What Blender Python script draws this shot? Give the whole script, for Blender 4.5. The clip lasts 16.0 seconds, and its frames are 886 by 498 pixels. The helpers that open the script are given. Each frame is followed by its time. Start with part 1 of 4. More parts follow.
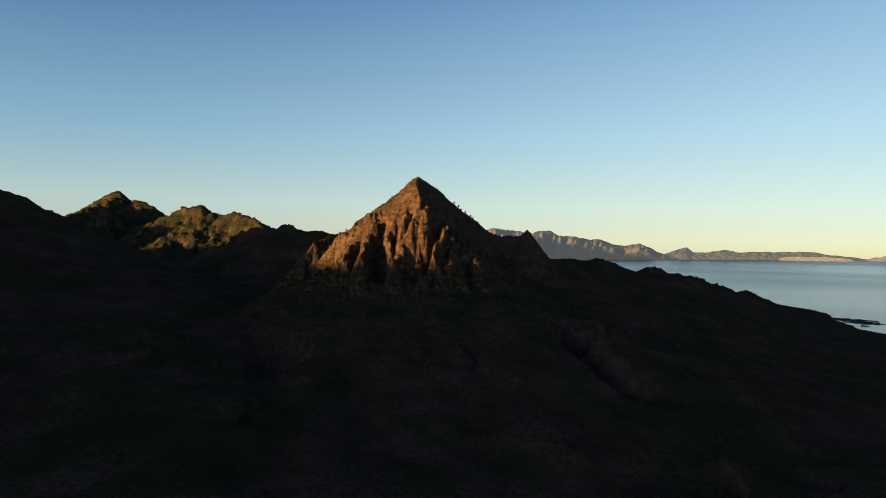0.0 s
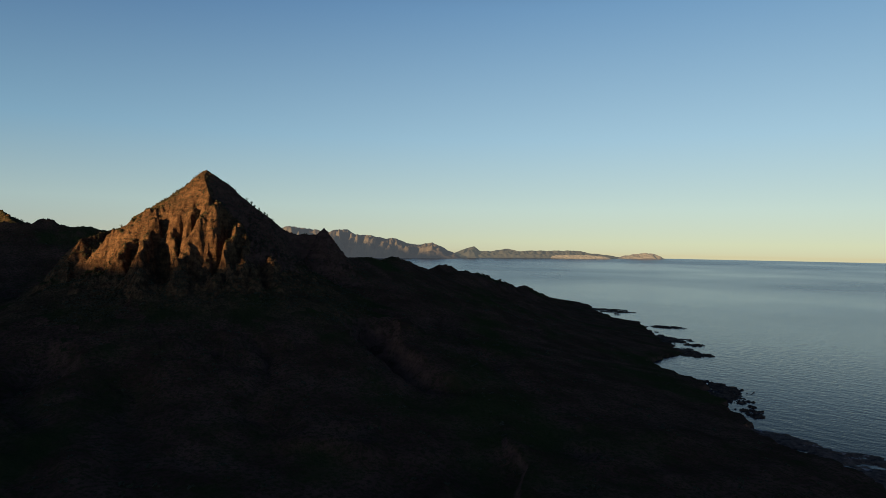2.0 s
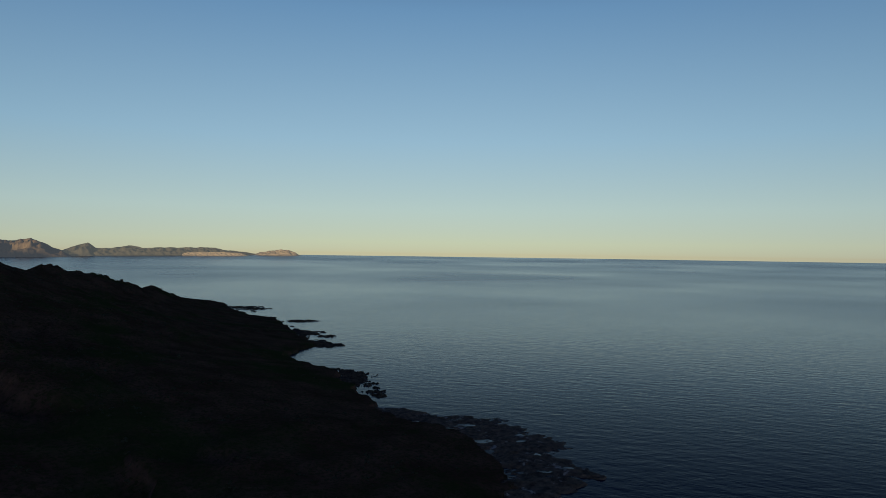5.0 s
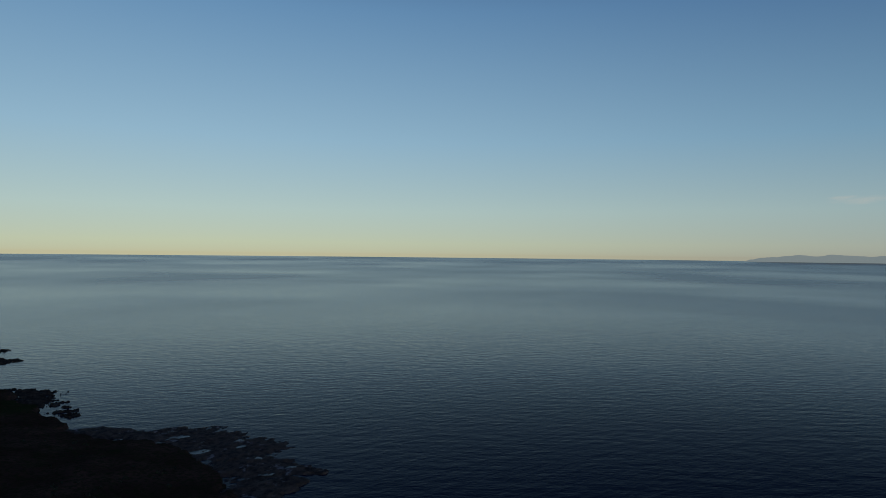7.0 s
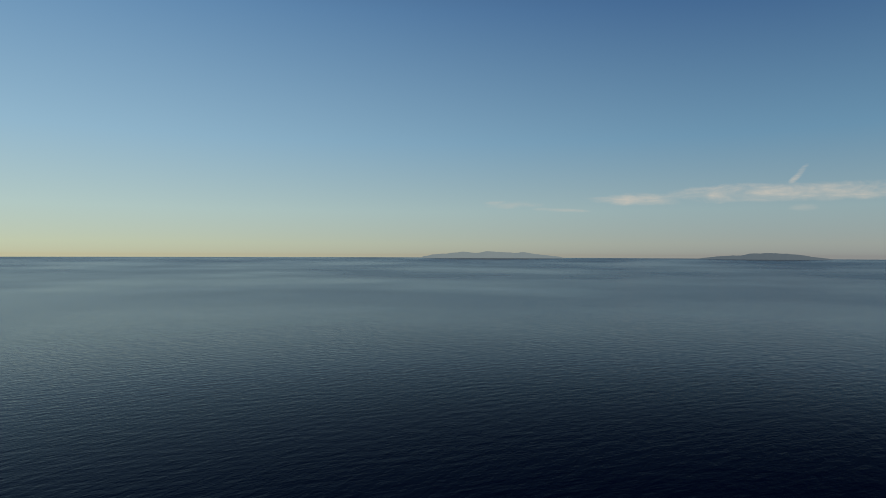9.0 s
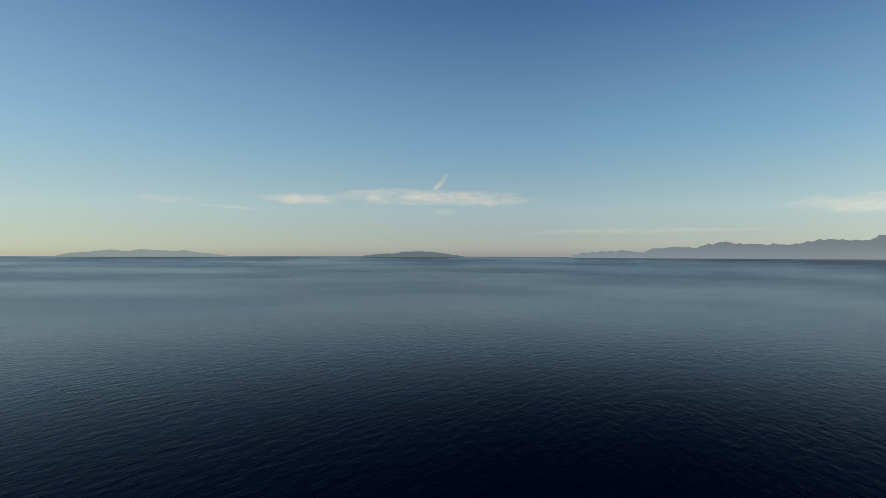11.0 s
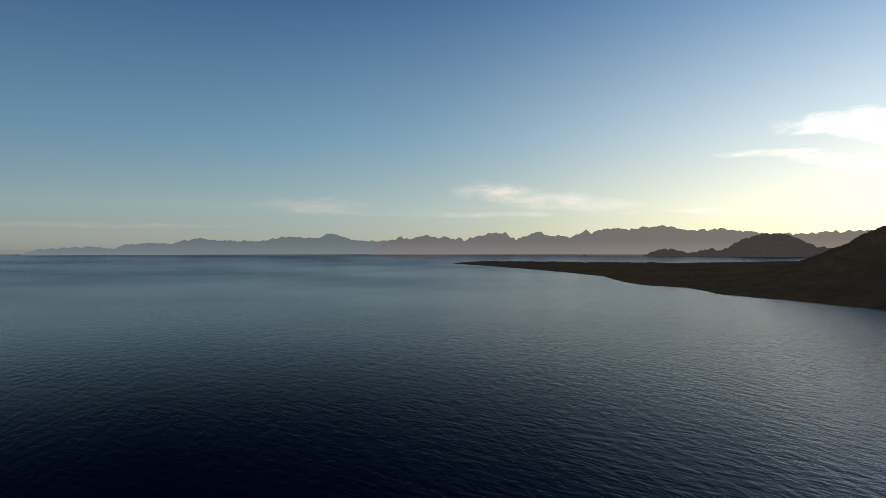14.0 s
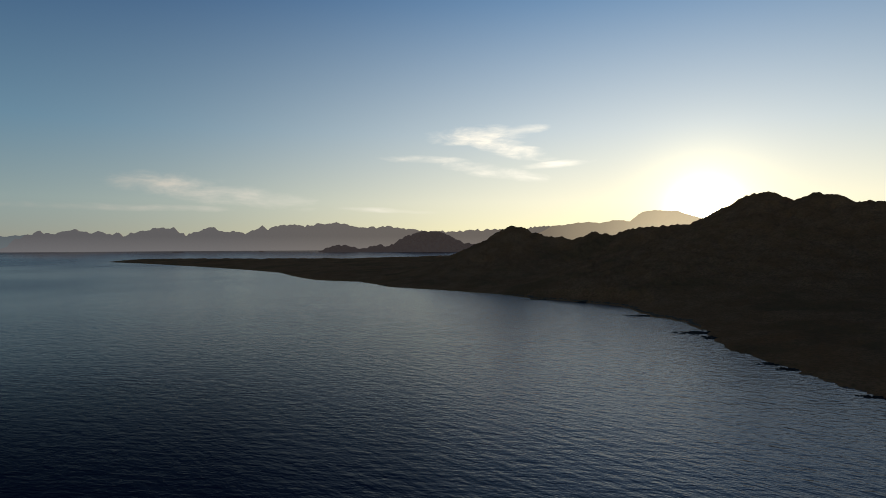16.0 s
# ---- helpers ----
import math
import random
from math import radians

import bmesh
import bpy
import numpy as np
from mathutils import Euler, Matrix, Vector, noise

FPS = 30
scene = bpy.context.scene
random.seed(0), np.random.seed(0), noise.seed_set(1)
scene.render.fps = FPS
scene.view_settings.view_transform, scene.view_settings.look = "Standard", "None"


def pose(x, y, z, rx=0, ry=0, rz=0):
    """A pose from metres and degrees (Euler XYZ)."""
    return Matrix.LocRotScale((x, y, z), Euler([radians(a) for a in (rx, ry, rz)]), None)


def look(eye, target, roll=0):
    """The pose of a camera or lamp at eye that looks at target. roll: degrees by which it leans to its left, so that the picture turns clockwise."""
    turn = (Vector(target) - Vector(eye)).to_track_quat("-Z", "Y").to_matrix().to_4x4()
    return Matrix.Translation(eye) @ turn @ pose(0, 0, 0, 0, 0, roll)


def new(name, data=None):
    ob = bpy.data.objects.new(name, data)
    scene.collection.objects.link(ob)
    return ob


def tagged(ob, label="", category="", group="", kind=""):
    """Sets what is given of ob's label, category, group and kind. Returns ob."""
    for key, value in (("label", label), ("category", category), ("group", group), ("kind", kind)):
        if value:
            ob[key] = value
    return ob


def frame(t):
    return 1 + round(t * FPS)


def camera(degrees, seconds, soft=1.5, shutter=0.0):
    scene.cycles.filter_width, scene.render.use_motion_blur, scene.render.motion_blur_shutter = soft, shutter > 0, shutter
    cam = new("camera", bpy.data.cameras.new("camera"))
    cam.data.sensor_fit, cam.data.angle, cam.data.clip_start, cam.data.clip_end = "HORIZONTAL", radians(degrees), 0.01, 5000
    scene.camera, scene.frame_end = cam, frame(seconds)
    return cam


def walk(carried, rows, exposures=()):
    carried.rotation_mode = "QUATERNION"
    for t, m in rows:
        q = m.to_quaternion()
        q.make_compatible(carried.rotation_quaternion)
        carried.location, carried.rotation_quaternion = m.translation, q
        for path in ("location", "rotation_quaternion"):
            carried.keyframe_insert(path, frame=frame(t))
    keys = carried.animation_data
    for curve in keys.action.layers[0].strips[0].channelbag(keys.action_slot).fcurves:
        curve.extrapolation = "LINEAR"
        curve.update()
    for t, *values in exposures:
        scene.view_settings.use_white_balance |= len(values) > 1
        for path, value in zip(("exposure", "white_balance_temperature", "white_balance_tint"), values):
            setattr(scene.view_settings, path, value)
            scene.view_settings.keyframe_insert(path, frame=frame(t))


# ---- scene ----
import collections

cam = camera(70.4, 16.0, soft=0.7)
# seconds, yaw, pitch, roll of the hovering drone
PATH = [
    (0, -0.00, -0.02, -1.01),
    (0.5, -4.50, 0.05, -1.09),
    (1, -8.84, 0.08, -1.11),
    (1.5, -13.26, 0.14, -1.11),
    (2, -18.37, 0.19, -1.08),
    (2.5, -23.90, 0.24, -1.01),
    (3, -29.44, 0.30, -0.96),
    (3.5, -34.92, 0.32, -0.92),
    (4, -40.27, 0.36, -0.85),
    (4.5, -45.41, 0.40, -0.80),
    (5, -50.67, 0.41, -0.77),
    (7.3, -79.59, 0.50, -0.54),
    (8.2, -91.88, 0.50, -0.32),
    (10.3, -122.55, 0.43, -0.13),
    (10.5, -125.54, 0.42, -0.13),
    (11, -133.04, 0.40, -0.14),
    (11.5, -140.44, 0.34, -0.10),
    (12, -147.80, 0.26, -0.06),
    (12.5, -155.29, 0.23, -0.04),
    (13, -162.88, 0.18, 0.01),
    (13.5, -170.67, 0.15, 0.04),
    (14, -178.37, 0.08, 0.08),
    (14.5, -185.75, -0.09, 0.21),
    (15, -193.01, -0.16, 0.26),
    (15.5, -200.20, -0.24, 0.25),
    (16, -207.25, -0.34, 0.22),
]
EYE = 80.0
# the clip's camera darkens its picture as it turns to the sea, and again towards the sun
EXPOSURES = [(0, 0.42, 7150, 10), (1.0, 0.2, 7000, 10), (2.5, -0.02, 6800, 10), (4.5, -0.18, 6600, 10), (8, -0.3, 6500, 10), (10.5, 0.05, 6650, 10), (12, 0.12, 6700, 10),
             (13.2, -0.1, 6700, 10), (14.5, -0.4, 6650, 10), (16, -0.76, 6600, 10)]
walk(cam, [(t, pose(0, 0, EYE, 90 + p, r, a)) for t, a, p, r in PATH], EXPOSURES)

# ---- sky and sun ----
SUN_AZ, SUN_EL = -229.9, 2.6


def way(az, el=0.0):
    a, e = radians(az), radians(el)
    return Vector((-math.sin(a) * math.cos(e), math.cos(a) * math.cos(e), math.sin(e)))


SUN_DIR = way(SUN_AZ, SUN_EL)
sun = new("sun", bpy.data.lights.new("sun", "SUN"))
sun.data.energy, sun.data.angle, sun.data.color = 12.0, radians(0.53), (1.0, 0.61, 0.29)
sun.matrix_world = look(SUN_DIR * 100, (0, 0, 0))

world = bpy.data.worlds.new("evening_sky")
scene.world = world
world.use_nodes = True
wt = world.node_tree
wt.nodes.clear()


def wnode(kind, **inputs):
    n = wt.nodes.new(kind)
    for k, v in inputs.items():
        n.inputs[k].default_value = v
    return n


def wmath(op, a, b=None, c=None):
    n = wt.nodes.new("ShaderNodeMath")
    n.operation = op
    for i, v in enumerate((a, b, c)):
        if v is None:
            continue
        if isinstance(v, (int, float)):
            n.inputs[i].default_value = v
        else:
            wt.links.new(v, n.inputs[i])
    return n.outputs[0]


def wmix(fac, a, b, kind="MIX"):
    n = wt.nodes.new("ShaderNodeMix")
    n.data_type, n.blend_type = "RGBA", kind
    for i, v in ((0, fac), (6, a), (7, b)):
        if isinstance(v, (int, float)):
            n.inputs[i].default_value = v
        elif isinstance(v, tuple):
            n.inputs[i].default_value = (*v, 1)
        else:
            wt.links.new(v, n.inputs[i])
    return n.outputs[2]


def lin(r, g, b):
    return tuple(((v / 255 + 0.055) / 1.055) ** 2.4 if v > 10 else v / 255 / 12.92 for v in (r, g, b))


def wramp(source, stops, gains=None):
    """A colour ramp in displayed colours; gains, of up to two, lift them over white."""
    n = wt.nodes.new("ShaderNodeValToRGB")
    e = n.color_ramp.elements
    while len(e) < len(stops):
        e.new(0.5)
    for i, (el, (p, c)) in enumerate(zip(e, stops)):
        el.position, el.color = p, (*[v * (gains[i] / 2 if gains else 1) for v in lin(*c)], 1)
    wt.links.new(source, n.inputs[0])
    return wmix(1.0, n.outputs[0], (2.0, 2.0, 2.0), "MULTIPLY") if gains else n.outputs[0]


def wdot(a, v):
    n = wt.nodes.new("ShaderNodeVectorMath")
    n.operation = "DOT_PRODUCT"
    wt.links.new(a, n.inputs[0])
    n.inputs[1].default_value = v
    return n.outputs["Value"]


gaze = wt.nodes.new("ShaderNodeTexCoord").outputs["Generated"]
split = wt.nodes.new("ShaderNodeSeparateXYZ")
wt.links.new(gaze, split.inputs[0])
up = wmath("POWER", wmath("MAXIMUM", split.outputs["Z"], 0.0), 0.5)
# the sky's colour from horizon to zenith: towards the sun, across from it, and away from it
towards = wramp(up, [(0, (255, 240, 176)), (0.13, (255, 246, 196)), (0.26, (253, 248, 220)), (0.417, (234, 246, 250)), (0.6, (162, 207, 252)), (0.7, (135, 180, 232)), (0.84, (72, 108, 156)), (1, (28, 50, 86))], (1.95, 1.95, 1.8, 1.36, 1.02, 0.9, 1.0, 1.0))
across = wramp(up, [(0, (148, 150, 149)), (0.13, (162, 170, 165)), (0.26, (154, 178, 183)), (0.417, (111, 153, 182)), (0.6, (66, 104, 149)), (0.7, (36, 68, 116)), (0.84, (19, 41, 84)), (1, (15, 34, 74))])
away = wramp(up, [(0, (206, 203, 168)), (0.13, (206, 216, 187)), (0.26, (192, 215, 210)), (0.417, (160, 197, 219)), (0.6, (116, 160, 199)), (0.7, (64, 102, 150)), (0.84, (32, 60, 106)), (1, (20, 42, 84))])
flat_sun = way(SUN_AZ)
facing = wdot(gaze, flat_sun)
nearer = wmath("MINIMUM", wmath("MAXIMUM", wmath("MULTIPLY_ADD", facing, 2.2, -0.1), 0.0), 1.0)
across = wmix(nearer, across, wmix(1.0, across, (1.22, 1.2, 1.16), "MULTIPLY"))
sky_col = wmix(wmath("POWER", wmath("MAXIMUM", facing, 0.0), 4.8), across, towards)
sky_col = wmix(wmath("POWER", wmath("MAXIMUM", wmath("MULTIPLY", facing, -1.0), 0.0), 1.7), sky_col, away)
# a share of the physical evening sky under it
sky = wt.nodes.new("ShaderNodeTexSky")
sky.sky_type, sky.sun_disc = "NISHITA", False
sky.sun_elevation, sky.sun_rotation = radians(SUN_EL), radians(-SUN_AZ)
sky.altitude, sky.air_density, sky.dust_density, sky.ozone_density = 80, 1.0, 0.3, 4.0
sky_col = wmix(0.012, sky_col, sky.outputs[0])
# cirrus streaks: azimuth, elevation, half width, half height, tilt, weight
CIRRUS = [(-131.5, 5.05, 11.5, 0.85, 0.01, 0.82), (-133.2, 3.8, 1.1, 0.35, 0.0, 0.25), (-120.5, 4.75, 4.8, 0.5, 0.03, 0.6), (-109.3, 4.45, 3.2, 0.4, 0.0, 0.6), (-113.5, 4.0, 3.0, 0.2, 0.05, 0.4), (-132.75, 6.35, 0.8, 0.45, -1.0, 0.95),
          (-167.0, 3.85, 5.6, 0.95, 0.02, 0.55), (-150.0, 2.0, 12.0, 0.3, -0.005, 0.3), (-183.6, 5.2, 5.2, 1.1, 0.0, 0.62), (-188.5, 4.35, 9.0, 1.0, 0.09, 0.5), (-180.0, 3.2, 10.0, 0.35, 0.0, 0.35),
          ]
CIRRUS += [(-210.2, 9.9, 4.6, 0.95, -0.05, 0.8), (-212.4, 9.0, 4.8, 1.0, 0.25, 0.75), (-214.3, 10.3, 3.0, 0.45, -0.08, 0.45), (-206.0, 7.75, 5.0, 0.4, 0.03, 0.55), (-211.6, 6.75, 5.5, 0.75, 0.16, 0.6),
          (-217.5, 7.2, 4.0, 0.35, -0.06, 0.6), (-201.5, 3.2, 5.0, 0.28, 0.05, 0.35)]
deg = 180 / math.pi
# azimuth counted from 180 degrees, so that it runs on without a jump over the sea
az_in = wmath("MULTIPLY_ADD", wmath("ARCTAN2", split.outputs["X"], wmath("MULTIPLY", split.outputs["Y"], -1.0)), deg, -180.0)
el_in = wmath("MULTIPLY", wmath("ARCSINE", split.outputs["Z"]), deg)
place = wt.nodes.new("ShaderNodeCombineXYZ")
wt.links.new(az_in, place.inputs[0])
wt.links.new(el_in, place.inputs[1])


def wisps(sx, sy, scale, detail, distortion):
    mp = wt.nodes.new("ShaderNodeMapping")
    mp.inputs["Scale"].default_value = (sx, sy, 1)
    mp.inputs["Rotation"].default_value = (0, 0, radians(-4))
    wt.links.new(place.outputs[0], mp.inputs[0])
    n = wnode("ShaderNodeTexNoise", Scale=scale, Detail=detail, Roughness=0.6, Distortion=distortion)
    wt.links.new(mp.outputs[0], n.inputs["Vector"])
    return n.outputs["Fac"]


veil = wmath("MULTIPLY_ADD", wisps(0.4, 2.2, 1.0, 6, 1.2), 0.36, wmath("MULTIPLY", wisps(0.14, 0.8, 1.0, 6, 0.8), 0.64))
edge = wisps(0.3, 1.0, 1.0, 6, 0.4)
cover = None
for a, e, w, h, tilt, weight in CIRRUS:
    da = wmath("SUBTRACT", az_in, a)
    de = wmath("SUBTRACT", wmath("MULTIPLY_ADD", da, -tilt, el_in), e)
    d2 = wmath("ADD", wmath("POWER", wmath("ABSOLUTE", wmath("DIVIDE", da, w)), 2.0), wmath("POWER", wmath("ABSOLUTE", wmath("DIVIDE", de, h)), 2.0))
    d2 = wmath("MULTIPLY_ADD", wmath("SUBTRACT", edge, 0.5), 2.6, d2)
    m = wmath("MULTIPLY", wmath("POWER", wmath("MAXIMUM", wmath("SUBTRACT", 1.0, d2), 0.0), 1.5), weight)
    cover = m if cover is None else wmath("MAXIMUM", cover, m)
soft_veil = wmath("MULTIPLY", wmath("MAXIMUM", wmath("SUBTRACT", veil, 0.23), 0.0), 3.0)
cover = wmath("MINIMUM", wmath("MULTIPLY", cover, soft_veil), 0.9)
cloud_col = wmix(wmath("POWER", wmath("MAXIMUM", facing, 0.0), 3.5), lin(206, 203, 194), (2.2, 2.08, 1.8))
sky_col = wmix(cover, sky_col, cloud_col)
# the sun's disc and its bright surround in the dusty air
near_sun = wmath("MAXIMUM", wdot(gaze, SUN_DIR), 0.0)
for power, colour in ((12000, (30.0, 26.0, 18.0)), (1800, (7.0, 6.0, 3.6)), (320, (1.1, 0.9, 0.45)), (40, (0.12, 0.085, 0.03))):
    sky_col = wmix(wmath("POWER", near_sun, power), sky_col, wmix(1.0, sky_col, colour, "ADD"))
back = wt.nodes.new("ShaderNodeBackground")
back.inputs["Strength"].default_value = 1.0
wout = wt.nodes.new("ShaderNodeOutputWorld")
wt.links.new(sky_col, back.inputs[0])
wt.links.new(back.outputs[0], wout.inputs[0])


# ---- noise ----
def lattice(ix, iy, seed):
    h = (ix.astype(np.int64) * 374761393 + iy.astype(np.int64) * 668265263 + seed * 974634777) & 0x7FFFFFFF
    h = ((h ^ (h >> 13)) * 1274126177) & 0x7FFFFFFF
    return (h ^ (h >> 16)) & 0xFFFF


def perlin(x, y, seed=0):
    x, y = np.broadcast_arrays(np.asarray(x, float), np.asarray(y, float))
    ix, iy = np.floor(x), np.floor(y)
    fx, fy = x - ix, y - iy
    u, v = fx * fx * fx * (fx * (fx * 6 - 15) + 10), fy * fy * fy * (fy * (fy * 6 - 15) + 10)

    def corner(dx, dy):
        a = lattice(ix + dx, iy + dy, seed) * (2 * np.pi / 65536)
        return np.cos(a) * (fx - dx) + np.sin(a) * (fy - dy)

    low = corner(0, 0) * (1 - u) + corner(1, 0) * u
    high = corner(0, 1) * (1 - u) + corner(1, 1) * u
    return (low * (1 - v) + high * v) * 1.5


def fbm(x, y, octaves=4, seed=0, gain=0.5):
    total, amp, f = 0.0, 1.0, 1.0
    for k in range(octaves):
        total = total + amp * perlin(x * f, y * f, seed + k)
        amp, f = amp * gain, f * 2.03
    return total


def ridged(x, y, octaves=4, seed=0, gain=0.5):
    total, amp, f = 0.0, 1.0, 1.0
    for k in range(octaves):
        total = total + amp * (1 - 2 * np.abs(perlin(x * f, y * f, seed + k)))
        amp, f = amp * gain, f * 2.03
    return total


def step(a, b, v):
    t = np.clip((v - a) / (b - a), 0, 1)
    return t * t * (3 - 2 * t)


# ---- materials ----
def material(name, build):
    m = bpy.data.materials.new(name)
    m.use_nodes = True
    t = m.node_tree
    build(t, t.nodes["Principled BSDF"])
    return m


def add(t, kind, **inputs):
    n = t.nodes.new(kind)
    for k, v in inputs.items():
        n.inputs[k.replace("_", " ")].default_value = v
    return n


def ramp(t, source, stops):
    r = t.nodes.new("ShaderNodeValToRGB")
    e = r.color_ramp.elements
    while len(e) < len(stops):
        e.new(0.5)
    for el, (p, c) in zip(e, stops):
        el.position, el.color = p, (*c, 1) if len(c) == 3 else c
    t.links.new(source, r.inputs[0])
    return r.outputs[0]


def mixed(t, fac, a, b):
    m = t.nodes.new("ShaderNodeMix")
    m.data_type = "RGBA"
    for sock, v in ((0, fac), (6, a), (7, b)):
        if isinstance(v, (int, float)):
            m.inputs[sock].default_value = v
        elif isinstance(v, tuple):
            m.inputs[sock].default_value = (*v, 1)
        else:
            t.links.new(v, m.inputs[sock])
    return m.outputs[2]


def noise_at(t, scale, detail=6, rough=0.6, stretch=None):
    geo = t.nodes.new("ShaderNodeNewGeometry")
    src = geo.outputs["Position"]
    if stretch:
        mp = t.nodes.new("ShaderNodeMapping")
        mp.inputs["Scale"].default_value = stretch
        t.links.new(src, mp.inputs[0])
        src = mp.outputs[0]
    n = add(t, "ShaderNodeTexNoise", Scale=scale, Detail=detail, Roughness=rough)
    t.links.new(src, n.inputs["Vector"])
    return n.outputs["Fac"]


def bumped(t, b, height, distance, strength=1.0, chain=None):
    n = add(t, "ShaderNodeBump", Strength=strength, Distance=distance)
    t.links.new(height, n.inputs["Height"])
    if chain:
        t.links.new(chain, n.inputs["Normal"])
    t.links.new(n.outputs[0], b.inputs["Normal"])
    return n.outputs[0]


def slope_of(t):
    geo = t.nodes.new("ShaderNodeNewGeometry")
    sep = t.nodes.new("ShaderNodeSeparateXYZ")
    t.links.new(geo.outputs["Normal"], sep.inputs[0])
    return sep.outputs["Z"]


def rock_and_scrub(dark, light, scrub, grain):
    def build(t, b):
        n1 = noise_at(t, 0.11 / grain)
        n2 = noise_at(t, 0.9 / grain, 8, 0.7)
        strata = noise_at(t, 0.22 / grain, 4, 0.5, (0.25, 0.25, 2.2))
        base = mixed(t, ramp(t, n1, [(0.35, (0, 0, 0)), (0.65, (1, 1, 1))]), dark, light)
        base = mixed(t, ramp(t, strata, [(0.42, (0, 0, 0)), (0.6, (0.5, 0.5, 0.5))]), base, tuple(0.55 * v for v in dark))
        flat = ramp(t, slope_of(t), [(0.55, (0, 0, 0)), (0.82, (1, 1, 1))])
        tuft = ramp(t, n2, [(0.42, (0, 0, 0)), (0.56, (1, 1, 1))])
        mul = t.nodes.new("ShaderNodeMath")
        mul.operation = "MULTIPLY"
        t.links.new(flat, mul.inputs[0])
        t.links.new(tuft, mul.inputs[1])
        base = mixed(t, mul.outputs[0], base, scrub)
        t.links.new(base, b.inputs["Base Color"])
        b.inputs["Roughness"].default_value = 0.95
        b.inputs["Specular IOR Level"].default_value = 0.0
        bumped(t, b, n2, 0.8 * grain)
    return build


def bare_and_grown(cliff_dark, cliff_light, soil_dark, soil_light, scrub, grain, lush=1.15, relief=1.0):
    """Steep faces are bare rock, gentler ones soil with scrub."""
    def build(t, b):
        broad, fine = noise_at(t, 0.07 / grain, 5), noise_at(t, 0.9 / grain, 8, 0.7)
        mid = noise_at(t, 0.3 / grain, 6, 0.65)
        strata = noise_at(t, 0.3 / grain, 5, 0.6, (0.2, 0.2, 2.0))
        cliff = mixed(t, ramp(t, mid, [(0.36, (0, 0, 0)), (0.64, (1, 1, 1))]), cliff_dark, cliff_light)
        cliff = mixed(t, ramp(t, strata, [(0.45, (0, 0, 0)), (0.62, (0.35, 0.35, 0.35))]), cliff, tuple(0.5 * v for v in cliff_dark))
        cliff = mixed(t, ramp(t, fine, [(0.52, (0, 0, 0)), (0.62, (0.55, 0.55, 0.55))]), cliff, scrub)
        soil = mixed(t, ramp(t, broad, [(0.38, (0, 0, 0)), (0.62, (1, 1, 1))]), soil_dark, soil_light)
        soil = mixed(t, ramp(t, fine, [(0.46, (0, 0, 0)), (0.58, (0.75, 0.75, 0.75))]), soil, scrub)
        green = noise_at(t, 0.02 / grain, 5, 0.65)
        soil = mixed(t, ramp(t, green, [(0.5, (0, 0, 0)), (0.62, (0.75, 0.75, 0.75))]), soil, (scrub[0] * 0.9, scrub[1] * lush, scrub[2]))
        lean = t.nodes.new("ShaderNodeMath")
        lean.operation = "MULTIPLY_ADD"
        t.links.new(mid, lean.inputs[0])
        lean.inputs[1].default_value = 0.35
        t.links.new(slope_of(t), lean.inputs[2])
        flat = ramp(t, lean.outputs[0], [(0.80, (0, 0, 0)), (0.98, (1, 1, 1))])
        t.links.new(mixed(t, flat, cliff, soil), b.inputs["Base Color"])
        b.inputs["Roughness"].default_value = 0.95
        b.inputs["Specular IOR Level"].default_value = 0.0
        c = bumped(t, b, mid, 1.6 * grain)
        bumped(t, b, fine, 1.0 * grain * relief, 1.0, c)
    return build


ROCK = material("red_brown_rock", bare_and_grown((0.044, 0.026, 0.017), (0.148, 0.088, 0.048), (0.047, 0.032, 0.022), (0.088, 0.058, 0.036), (0.025, 0.028, 0.012), 1.0))
EARTH = material("dark_scrub_and_shade_slope", bare_and_grown((0.078, 0.045, 0.036), (0.118, 0.067, 0.052), (0.052, 0.029, 0.022), (0.094, 0.052, 0.040), (0.026, 0.029, 0.012), 1.4, 1.3, 0.6))
SAND = material("pale_sand", rock_and_scrub((0.22, 0.14, 0.085), (0.33, 0.22, 0.135), (0.25, 0.165, 0.10), 0.6))
# brown earth, lightened and warmed to paint sun glare over the backlit land
GLARE_BROWN = material("glare_brown_slope", bare_and_grown((0.38, 0.17, 0.07), (0.50, 0.24, 0.10), (0.45, 0.195, 0.08), (0.56, 0.265, 0.115), (0.34, 0.16, 0.065), 2.5, 0.97))
HILL = material("olive_hill", bare_and_grown((0.060, 0.037, 0.023), (0.150, 0.091, 0.053), (0.033, 0.030, 0.017), (0.066, 0.055, 0.032), (0.019, 0.024, 0.010), 1.3, 1.2))
